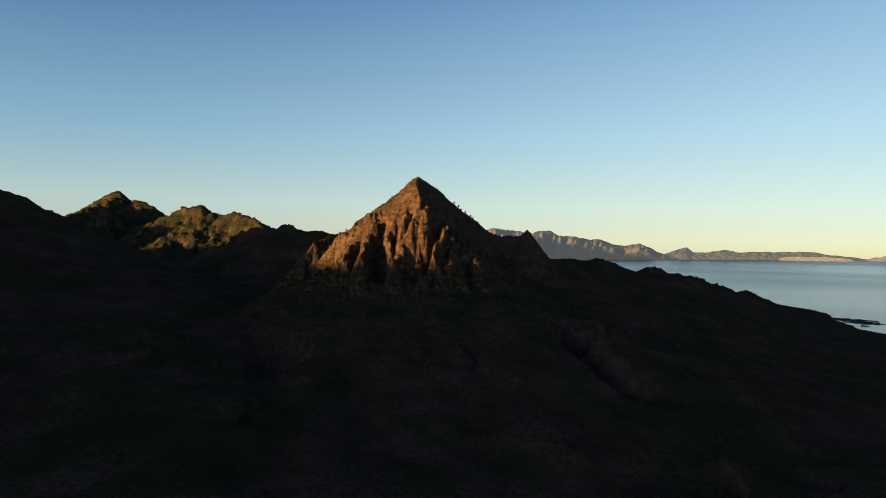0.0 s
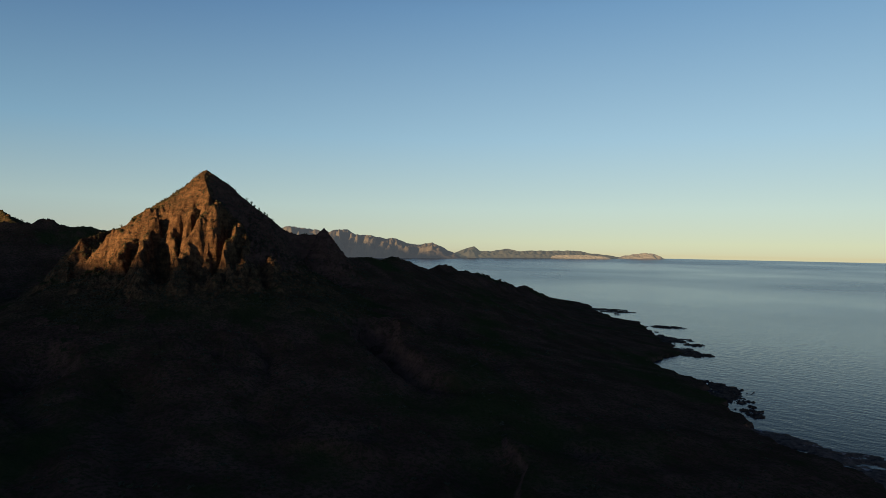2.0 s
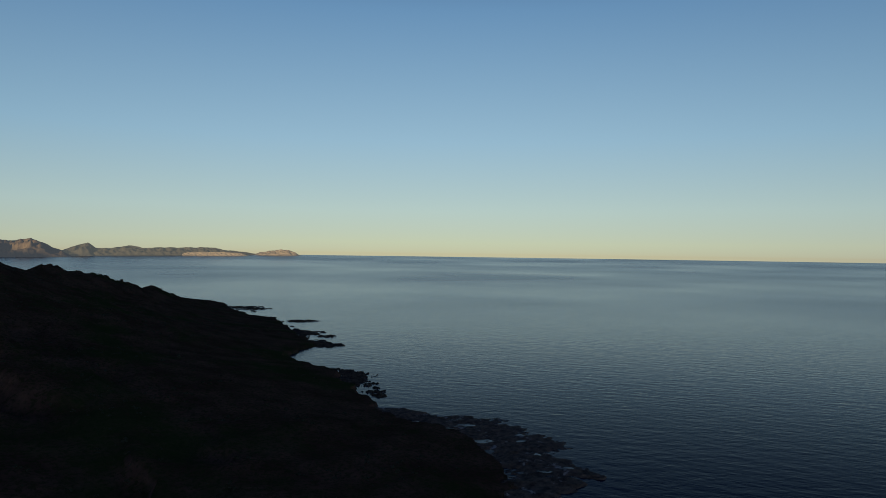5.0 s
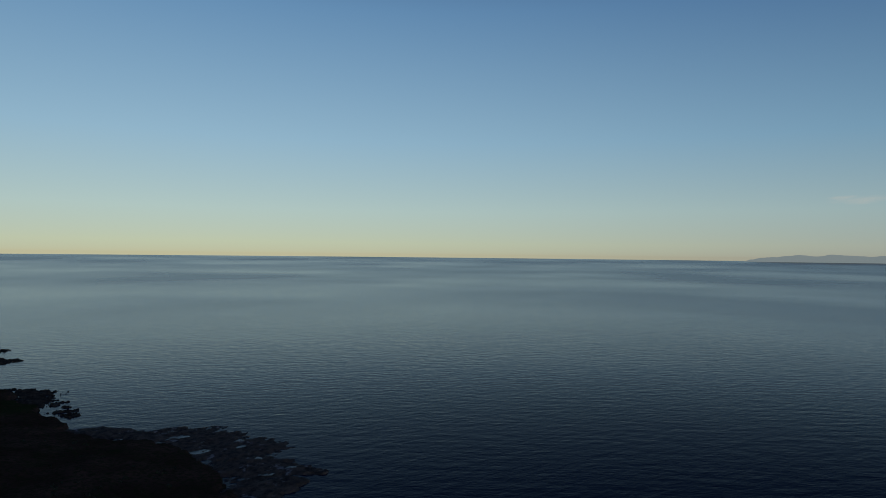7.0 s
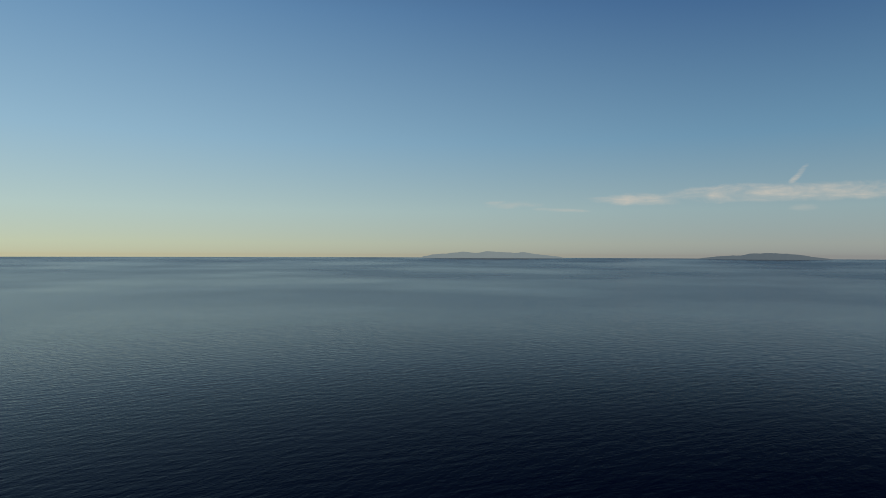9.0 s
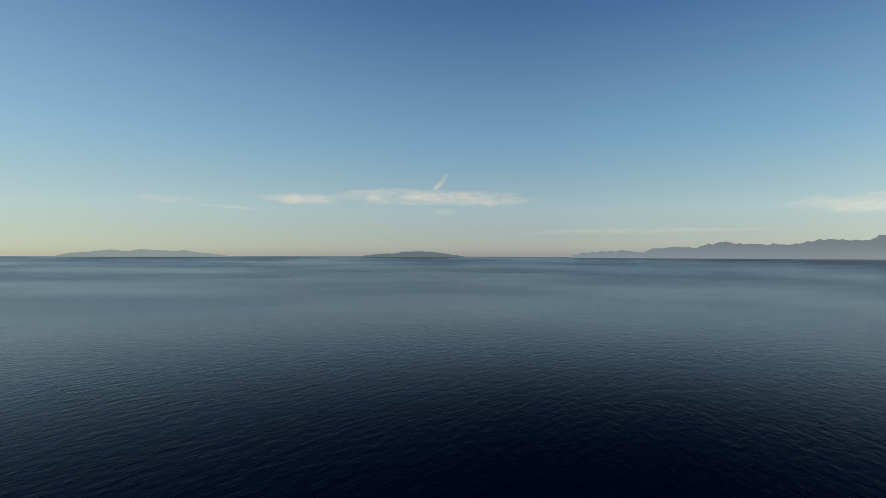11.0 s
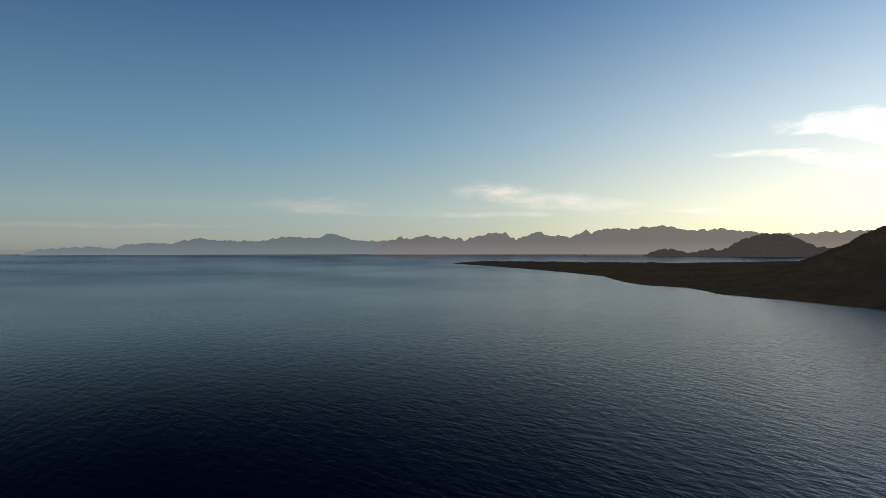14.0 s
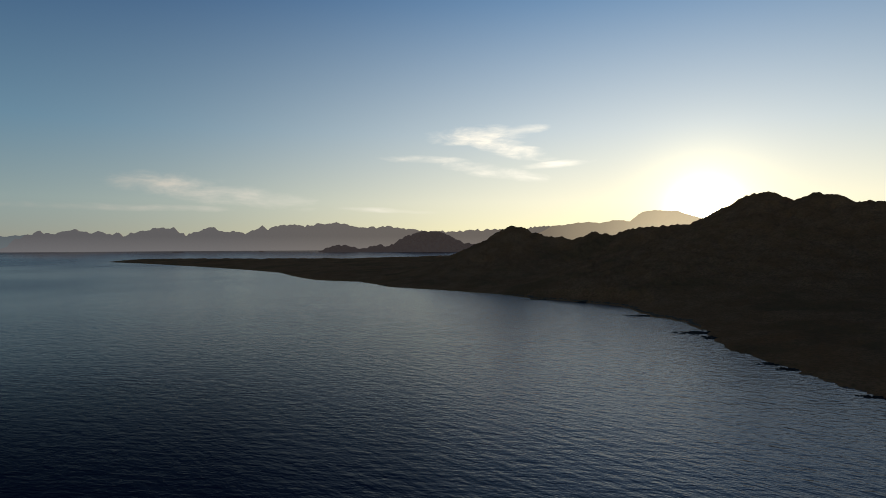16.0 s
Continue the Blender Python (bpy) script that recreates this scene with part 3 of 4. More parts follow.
# ravines and bluffs of the plain below
RAVINES = ((8, 13, [(-9.8, 372), (-11.1, 345), (-12.6, 320), (-15.6, 282), (-18.4, 254), (-21.0, 221), (-22.6, 191), (-26, 150)]), (7, 15, [(14.2, 310), (15.6, 266), (16.7, 211), (17.3, 169)]),
           (5, 10, [(-2.8, 310), (-2.1, 263), (-1.9, 223), (-1.2, 195)]), (5, 8, [(-11.8, 220), (-13.8, 198), (-15.5, 183)]), (4, 10, [(9.2, 285), (7.1, 228), (6.5, 179)]), (4, 12, [(-22.9, 350), (-26.4, 287), (-29.3, 221)]))
BLUFFS = ((4, 14, [(-11.6, 362), (-13.9, 345), (-16.4, 325), (-18.6, 302), (-20.5, 278)]), (6, 13, [(-3.0, 219), (-6.3, 210), (-11.3, 203), (-13.0, 196)]), (5, 12, [(14.0, 214), (11.1, 197), (9.1, 189)]))


def along(x, y, line):
    """Distance to a line of (azimuth, distance), and how far along it, from 0 to 1."""
    best, where = np.full(x.shape, 1e9), np.zeros(x.shape)
    n = len(line) - 1
    for i, (p, q) in enumerate(zip(line, line[1:])):
        (x0, y0), (x1, y1) = polar(*p), polar(*q)
        dx, dy = x1 - x0, y1 - y0
        u = np.clip(((x - x0) * dx + (y - y0) * dy) / (dx * dx + dy * dy), 0, 1)
        d = np.hypot(x - x0 - u * dx, y - y0 - u * dy)
        where = np.where(d < best, (i + u) / n, where)
        best = np.minimum(best, d)
    return best, where


def relief(x, y):
    """Ribs and gullies of the peak, ravines and bluffs of the plain; and the rib that owns each place."""
    total, own, most = np.zeros(x.shape), np.full(x.shape, -1), np.zeros(x.shape)
    jx, jy = x + 2.2 * fbm(x / 8, y / 8, 4, 121), y + 2.2 * fbm(x / 8, y / 8, 4, 123)
    for k, (high, wide, line) in enumerate(RIBS.values()):
        d, u = along(jx, jy, line)
        h = 1.45 * high * np.clip(1.15 * (1 - d / wide), 0, 1) * step(-0.25, 0.3, u)
        own = np.where((h > most) & (h > 0.3 * high), k, own)
        most = np.maximum(most, h)
    total = most
    for deep, wide, line in GULLIES:
        d, u = along(jx, jy, line)
        total = total - 1.6 * deep * np.exp(-(d / wide) ** 2)
    jx, jy = x + 9 * fbm(x / 30, y / 30, 4, 131), y + 9 * fbm(x / 30, y / 30, 4, 133)
    for deep, wide, line in RAVINES:
        d, u = along(jx, jy, line)
        total = total - 1.7 * deep * np.clip(1 - d / (1.15 * wide), 0, 1) * step(0, 0.2, u)
    for high, wide, line in BLUFFS:
        d, u = along(jx, jy, line)
        total = total + high * step(wide, 0.6 * wide, d) * step(0, 0.15, u) * step(1, 0.8, u)
    return total, own


def land(x, y):
    """Height of the land and the ridge that owns it."""
    d = inland(x, y)
    shore = d + 4.5 * fbm(x / 26, y / 26, 4, 11) + 2.5 * fbm(x / 7, y / 7, 3, 13)
    plain = np.where(shore > 0, 1.0 + 0.10 * np.minimum(shore, 60) + 0.05 * np.clip(shore - 60, 0, 300), 0.25 * shore)
    plain = plain + step(10, 80, shore) * (3 * fbm(x / 60, y / 60, 4, 3) + 2.0 * ridged(x / 90, y / 50, 3, 5))
    wx, wy = x + 5 * fbm(x / 30, y / 30, 3, 21), y + 5 * fbm(x / 30, y / 30, 3, 31)
    top = pyramid(x + 0.55 * (wx - x), y + 0.55 * (wy - y))
    owner = np.zeros(x.shape, int)
    for k, (name, (crest, slope, ease)) in enumerate(RIDGES.items()):
        px, py = (x, y) if name == "spire" else (x + 0.35 * (wx - x), y + 0.35 * (wy - y))
        h = crest_height(px, py, crest, slope, ease)
        owner = np.where(h > top, k, owner)
        top = np.maximum(top, h)
    # ribs and gullies that run down the cliffs, and scrub-size roughness
    r = np.hypot(x, y)
    near = step(700, 480, r)
    warp = 0.5 * fbm(x / 24, y / 24, 3, 41)
    ribs = ridged(x / 13.0 + warp, y / 46.0, 4, 43, 0.42) - 0.6
    crag = ridged(x / 24.0, y / 24.0, 4, 47, 0.42) - 0.6
    fine = ridged(x / 3.2, y / 5.0, 2, 61, 0.5) - 0.5
    crestward = step(3, 16, from_crest(x, y, RIDGES["peak"][0])) * (0.35 + 0.65 * step(2, 9, from_crest(x, y, RIDGES["spur"][0])))
    about = step(115, 85, np.hypot(x - PEAK[0], y - PEAK[1]))
    cliff = step(44, 62, top) * step(110, 92, top) * crestward * about
    cleft = step(0.20, 0.02, np.abs(perlin(x / 10.0 + 1.2 * warp, y / 70.0, 67))) + 0.7 * step(0.22, 0.02, np.abs(perlin(x / 5.5 + 1.5 * warp, y / 40.0, 71)))
    sunny = 0.3 + 0.7 * step(10, 2, x - PEAK[0])
    gully = ridged(x / 46.0 + 0.5 * warp, y / 150.0, 4, 57, 0.5) - 0.7
    apron = step(52, 34, top) * step(150, 230, r)
    cut, rib_own = relief(x, y)
    crumble = ridged(x / 9.0 + warp, y / 9.0, 4, 63, 0.5) - 0.6
    close = near * ((1.0 * ribs - 0.8 * cleft) * cliff * sunny + (0.5 + 1.3 * cliff * sunny) * crag + (0.3 + 1.3 * cliff) * crumble + (0.2 + 0.5 * cliff) * fine + 3.0 * gully * apron + cut)
    rough = close + (1 - near) * (3.6 * (ridged(x / 70, y / 70, 5, 53) - 0.8) + 2.6 * (ridged(x / 24, y / 24, 4, 59) - 0.7))
    for name in ("hill_b", "hill_a"):
        away_from = from_crest(x, y, RIDGES[name][0])
        rough = rough + (1 - near) * step(6, 40, away_from) * step(120, 70, away_from) * (4.2 * (ridged(x / 42 + warp, y / 42, 4, 151) - 1.0) + 1.6 * (ridged(x / 12, y / 12, 3, 153) - 0.9))
    keep = step(0, 25, top - plain)
    high = top + rough * keep
    plain = plain + np.where(r < 480, cut, 0) * step(15, 60, shore)
    z = np.maximum(plain, high)
    soft = np.exp(-np.abs(plain - high) / 6.0) * 2.0
    z = z + soft
    # upper east side goes to the flank, whose darker material paints its shade
    shaded_east = (x > PEAK[0] + 2 + 3 * fbm(x / 9, y / 9, 3, 95)) & (z > 68 + 6 * fbm(x / 12, y / 12, 3, 93)) & (r < 480)
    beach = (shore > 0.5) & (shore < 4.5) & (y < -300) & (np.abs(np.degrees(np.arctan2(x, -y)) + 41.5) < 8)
    owner = np.where((owner == 0) & shaded_east, list(RIDGES).index("east_flank"), owner)
    owner = np.where((high > plain) & ((z > 44 + 9 * fbm(x / 18, y / 18, 3, 91)) | (r > 480)), owner, -1)
    owner = np.where((rib_own >= 0) & (owner >= 0), len(RIDGES) + 1 + rib_own, owner)
    owner = np.where(beach, len(RIDGES), owner)
    bank = np.where(y < -100, 0.22, 1.2)
    z = np.where(shore > 0, np.minimum(z, 0.6 + bank * shore + 0.02 * np.clip(shore - 12, 0, None) ** 2), 0.25 * shore)
    return z + sea_z(np.hypot(x, y)), owner


def spaced(*pieces):
    out = [np.arange(a, b, s) for a, b, s in pieces]
    return np.concatenate(out + [[pieces[-1][1]]])


az_line = spaced((-262, -243, 1.0), (-243, -205, 0.11), (-205, -178.4, 0.18))
az_line2 = spaced((-78, -68, 0.6), (-68, -32, 0.16), (-32, -12, 0.13), (-12, 14, 0.075), (14, 37, 0.13), (37, 98, 1.0))
r_near = spaced((30, 200, 6.0), (200, 320, 2.0), (320, 475, 0.75), (475, 700, 3.0), (700, 1100, 5.0), (1100, 2400, 30.0))
r_far = np.concatenate([np.arange(250, 500, 4.0), np.arange(500, 1250, 5.0), np.arange(1250, 1560, 7.0), np.geomspace(1560, 3950, 90)])

KINDS = {
    "ground": ("dark coastal plain with low scrub under the hills", "ground", EARTH),
    "pyramid_peak": ("pyramid-shaped red-brown rocky peak with ribbed cliffs, sunlit summit", "mountain", ROCK),
    # EARTH on rock_spire and back_ridge paints in the shade they stand in
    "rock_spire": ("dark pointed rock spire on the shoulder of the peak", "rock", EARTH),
    "coastal_ridge": ("dark long ridge that falls from the peak to the sea", "ridge", EARTH),
    "back_ridge": ("low dark ridge behind the rocky peak", "ridge", EARTH),
    "olive_hill": ("rounded olive-green and tan hill in last sunlight", "hill", HILL),
    "domed_hill": ("domed dark hill with one sunlit shoulder", "hill", HILL),
    "shaded_ridge": ("dark ridge in full shade beside the valley", "ridge", EARTH),
    "headland_knoll": ("dark flat-topped knoll above the low spit", "hill", GLARE_BROWN),
    "backlit_mountain": ("dark mountain with jagged crest against the low sun", "mountain", GLARE_BROWN),
    "beach": ("thin pale sand strip along the shaded shore", "beach", SAND),
    "low_spit": ("long low brown spit and shore between two waters", "land", GLARE_BROWN),
}
OWNERS = {"peak": "pyramid_peak", "buttress": "buttress", "spur": "rock_spur", "east_flank": "rock_flank", "spire": "rock_spire",
          "shoulder": "coastal_ridge", "saddle": "back_ridge", "hill_b": "olive_hill", "hill_a": "domed_hill", "dome_spur": "domed_hill", "near_ridge": "shaded_ridge", "west_shade_ridge": "ground", "north_shade_ridge": "ground",
          "knoll": "headland_knoll", "sun_mountain": "backlit_mountain"}
PEAK_PARTS = ("buttress", "rock_spur", "rock_flank", *RIBS)
land_pieces = collections.defaultdict(list)
for azs, rs in ((az_line2, r_near), (az_line, r_far)):
    R, A = np.meshgrid(rs, np.radians(azs), indexing="ij")
    X, Y = -R * np.sin(A), R * np.cos(A)
    Z, own = land(X, Y)
    quads = grid_quads(len(rs), len(azs))[:, ::-1]
    co = np.stack([X, Y, Z], -1).reshape(-1, 3)
    wet = (co[:, 2] - sea_z(np.hypot(co[:, 0], co[:, 1])))[quads].max(1) < -1.5
    quads = quads[~wet]
    face_owner = own.reshape(-1)[quads[:, 0]]
    names = [OWNERS[k] for k in RIDGES] + ["beach"] + list(RIBS) + ["ground" if azs is az_line2 else "low_spit"]
    for kind in dict.fromkeys(names):
        ids = [i for i, k in enumerate(names) if k == kind]
        ids = [-1 if i == len(names) - 1 else i for i in ids]
        sel = quads[np.isin(face_owner, ids)]
        if len(sel) < 40:
            continue
        used, back_ix = np.unique(sel, return_inverse=True)
        land_pieces[kind].append((co[used], back_ix.reshape(-1, 4)))
made_land = {}
for kind, pieces in land_pieces.items():
    # rock_flank takes EARTH instead of ROCK: shade painted as a darker colour
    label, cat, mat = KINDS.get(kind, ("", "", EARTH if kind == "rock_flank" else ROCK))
    base, cos, qs = 0, [], []
    for c, q in pieces:
        cos.append(c), qs.append(q + base)
        base += len(c)
    ob = new(kind, mesh_from(kind, np.concatenate(cos), np.concatenate(qs), mat))
    made_land[kind] = ob
    if kind not in PEAK_PARTS:
        tagged(ob, label, cat, kind="structure" if kind in ("ground", "low_spit", "beach") else "")
for kind in PEAK_PARTS:
    if kind in made_land:
        made_land[kind].parent = made_land["pyramid_peak"]


# ---- far ranges and islands ----
def far_range(name, skyline, r0, front, label, category, mat, rugged=1.0, seed=0, cut_deep=0.28, grain=0.22, foothill=0.0, crag=0.0, lean=0.0, spurs=0.0):
    """A range under its skyline of (azimuth, elevation); lean: metres by which it draws nearer for each degree."""
    az = np.arange(min(a for a, e in skyline), max(a for a, e in skyline) + 0.04, 0.08)
    pts = sorted(skyline)
    el = np.interp(az, [a for a, e in pts], [e for a, e in pts])
    r0 = r0 + lean * (az - az.mean())
    us = np.concatenate([np.linspace(-1, 0, 26), np.linspace(0.08, 0.6, 8)])
    U, A = np.meshgrid(us, az, indexing="ij")
    E = np.broadcast_to(el, U.shape)
    wander = 0.16 * front * fbm(A / 3.0, 0 * A, 3, seed + 7)
    R = r0 + U * front + wander * (1 + U)
    crest = EYE + r0 * np.tan(np.radians(E)) + rugged * (4.0 * fbm(A / 0.6, 0 * A, 4, seed + 3) + 5.0 * fbm(A / 1.7, 0 * A, 3, seed + 9)) + crag * (ridged(A / 0.8, 0 * A, 3, seed + 15) - 0.6)
    zs = sea_z(np.minimum(R, 4950))
    X, Y = -R * np.sin(np.radians(A)), R * np.cos(np.radians(A))
    tongue = 0.85 + spurs * (ridged(A / 1.5 + 0.6 * U, 0.9 * U, 4, seed + 31, 0.55) - 0.75)
    prof = 1 - np.abs(U) ** np.clip(tongue, 0.3, 2.2)
    ends = step(0, 0.6, A - az[0]) * step(0, 0.6, az[-1] - A)
    tall = np.clip(crest - zs, 0, None) * ends
    gully = ridged(X / (grain * front), Y / (grain * front), 5, seed) - 0.75
    Z = zs - 2 + (tall + 2) * np.clip(prof + cut_deep * gully * np.abs(U) ** 0.6 * (1 - np.abs(U)) * 2.2
                                    + foothill * np.exp(-((U + 0.7) / 0.14) ** 2) * np.clip(0.6 + 2.5 * fbm(A / 1.1, U, 3, seed + 21), 0, 1), 0, 1)
    me = mesh_from(name, np.stack([X, Y, Z], -1).reshape(-1, 3), grid_quads(len(us), len(az))[:, ::-1], mat)
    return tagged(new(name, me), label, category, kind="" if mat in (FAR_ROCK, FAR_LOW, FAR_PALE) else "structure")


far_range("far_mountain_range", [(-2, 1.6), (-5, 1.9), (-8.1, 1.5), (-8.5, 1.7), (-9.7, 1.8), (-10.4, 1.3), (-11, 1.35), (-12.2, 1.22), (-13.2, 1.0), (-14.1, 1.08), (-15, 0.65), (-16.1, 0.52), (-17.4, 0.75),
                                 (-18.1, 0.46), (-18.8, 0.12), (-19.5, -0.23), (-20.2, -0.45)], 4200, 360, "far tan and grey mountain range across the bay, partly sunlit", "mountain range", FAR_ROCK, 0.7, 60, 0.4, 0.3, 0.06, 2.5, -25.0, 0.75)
# added out of view, to cast shade over the lower far range
far_range("unseen_shade_range", [(47, 1.9), (49.5, 3.3), (51.5, 3.9), (53, 4.5), (54.4, 4.6), (55.6, 4.0), (57, 3.9), (59, 3.7), (62, 2.9), (65, 1.3)], 2830, 420, "unseen mountains added to shade the foot of the far range", "mountain range", EARTH, 2.0, 66, 0.3, 0.3, 0.0, 14.0, 112.0)
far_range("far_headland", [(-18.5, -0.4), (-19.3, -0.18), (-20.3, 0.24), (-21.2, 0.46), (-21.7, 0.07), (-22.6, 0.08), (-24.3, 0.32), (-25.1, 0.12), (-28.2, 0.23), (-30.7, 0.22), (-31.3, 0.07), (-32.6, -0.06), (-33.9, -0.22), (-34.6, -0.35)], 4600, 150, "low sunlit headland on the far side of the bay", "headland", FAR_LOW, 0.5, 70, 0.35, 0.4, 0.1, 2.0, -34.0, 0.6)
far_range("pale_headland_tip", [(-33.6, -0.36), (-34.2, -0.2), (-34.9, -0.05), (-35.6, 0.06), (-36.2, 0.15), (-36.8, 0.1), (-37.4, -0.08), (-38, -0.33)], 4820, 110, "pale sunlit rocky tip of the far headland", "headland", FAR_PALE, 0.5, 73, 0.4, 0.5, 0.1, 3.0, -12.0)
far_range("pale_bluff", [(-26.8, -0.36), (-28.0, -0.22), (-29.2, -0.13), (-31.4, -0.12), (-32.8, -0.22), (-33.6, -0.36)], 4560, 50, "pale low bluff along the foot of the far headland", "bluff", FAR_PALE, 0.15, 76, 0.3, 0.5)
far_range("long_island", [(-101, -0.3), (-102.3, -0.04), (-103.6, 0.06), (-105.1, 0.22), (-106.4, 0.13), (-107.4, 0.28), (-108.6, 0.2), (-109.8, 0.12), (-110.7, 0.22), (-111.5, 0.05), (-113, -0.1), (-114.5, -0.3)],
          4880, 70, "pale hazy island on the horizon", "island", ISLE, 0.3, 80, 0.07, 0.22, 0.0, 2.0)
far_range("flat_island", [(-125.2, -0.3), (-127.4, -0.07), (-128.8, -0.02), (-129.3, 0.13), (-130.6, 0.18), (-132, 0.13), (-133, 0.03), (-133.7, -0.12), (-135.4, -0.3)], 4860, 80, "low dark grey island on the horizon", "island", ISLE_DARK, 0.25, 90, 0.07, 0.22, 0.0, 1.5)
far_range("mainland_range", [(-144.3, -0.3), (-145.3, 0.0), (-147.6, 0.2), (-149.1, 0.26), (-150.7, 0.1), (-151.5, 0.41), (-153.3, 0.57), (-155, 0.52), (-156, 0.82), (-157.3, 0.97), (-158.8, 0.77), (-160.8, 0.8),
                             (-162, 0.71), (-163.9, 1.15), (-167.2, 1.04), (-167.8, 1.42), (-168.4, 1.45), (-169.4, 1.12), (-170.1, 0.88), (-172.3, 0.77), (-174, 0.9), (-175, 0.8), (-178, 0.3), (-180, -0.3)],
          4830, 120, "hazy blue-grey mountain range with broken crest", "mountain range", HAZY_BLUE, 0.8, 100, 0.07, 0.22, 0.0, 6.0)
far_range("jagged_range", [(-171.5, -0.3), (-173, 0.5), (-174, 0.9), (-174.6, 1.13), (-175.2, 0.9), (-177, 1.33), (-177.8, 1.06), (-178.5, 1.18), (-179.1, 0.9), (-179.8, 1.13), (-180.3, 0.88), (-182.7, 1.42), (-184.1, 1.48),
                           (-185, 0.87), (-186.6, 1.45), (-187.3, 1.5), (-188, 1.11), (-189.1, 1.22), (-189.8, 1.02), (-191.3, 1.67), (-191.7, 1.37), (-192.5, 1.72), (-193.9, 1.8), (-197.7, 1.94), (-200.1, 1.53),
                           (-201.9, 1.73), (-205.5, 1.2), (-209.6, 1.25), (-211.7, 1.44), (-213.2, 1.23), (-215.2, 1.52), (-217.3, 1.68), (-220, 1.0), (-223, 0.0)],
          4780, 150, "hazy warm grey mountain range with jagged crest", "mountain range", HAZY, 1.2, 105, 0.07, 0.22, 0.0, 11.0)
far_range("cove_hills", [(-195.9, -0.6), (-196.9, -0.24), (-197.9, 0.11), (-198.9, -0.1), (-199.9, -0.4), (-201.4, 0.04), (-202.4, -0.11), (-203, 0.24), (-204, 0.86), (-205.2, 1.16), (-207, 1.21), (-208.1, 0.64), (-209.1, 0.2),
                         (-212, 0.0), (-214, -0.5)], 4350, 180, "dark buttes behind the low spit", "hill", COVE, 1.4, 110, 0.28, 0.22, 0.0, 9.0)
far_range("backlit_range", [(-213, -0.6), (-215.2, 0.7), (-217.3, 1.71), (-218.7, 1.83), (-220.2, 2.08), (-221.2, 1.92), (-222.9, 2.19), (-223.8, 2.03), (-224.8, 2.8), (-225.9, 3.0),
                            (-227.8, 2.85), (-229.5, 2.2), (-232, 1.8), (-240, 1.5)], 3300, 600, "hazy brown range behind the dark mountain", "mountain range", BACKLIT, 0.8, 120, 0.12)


# ---- reefs and rock shelves along the shore ----
def part(name, me, parent, label=""):
    ob = new(name, me)
    ob.parent = parent
    if label:
        ob["label"] = label
    return ob


def reef(name, az, r, length, width, turn, label, seed, height=1.3, category="rock", group="", broken=1.35):
    """A low, broken slab of rock; turn: degrees by which its length lies off the line of sight's cross direction."""
    cx, cy = polar(az, r)
    cell = max(0.5, length / 70)
    u = np.arange(-1.25 * length, 1.25 * length + cell, cell)
    v = np.arange(-1.4 * width, 1.4 * width + cell, cell)
    U, V = np.meshgrid(u, v, indexing="ij")
    n1, n2 = fbm(U / (0.4 * width + 1.5) + seed, V / (0.26 * width + 1.0), 5, seed, 0.6), ridged(U / 2.6, V / 1.6, 3, seed + 5)
    h = 0.62 - (U / length) ** 2 - (V / width) ** 2 + broken * n1 + 0.35 * (ridged(U / (0.5 * width + 2), V / (0.12 * width + 0.8), 3, seed + 9) - 0.9)
    z = np.clip(h, -1, 0.9) * height * 0.8 + 0.28 * height * (n2 - 0.8) * step(-0.2, 0.3, h)
    a = radians(az + turn)
    X, Y = cx + U * math.cos(a) - V * math.sin(a), cy + U * math.sin(a) + V * math.cos(a)
    Z = z + sea_z(np.hypot(X, Y))
    quads = grid_quads(len(u), len(v))
    quads = quads[z.reshape(-1)[quads].max(1) > -0.25]
    used, ix = np.unique(quads, return_inverse=True)
    me = mesh_from(name, np.stack([X, Y, Z], -1).reshape(-1, 3)[used], ix.reshape(-1, 4), REEF)
    return tagged(new(name, me), label, category, group)


SHELF = "dark wet rock shelf with tide pools at the water's edge"
LOW = "low black reef just above the calm water"


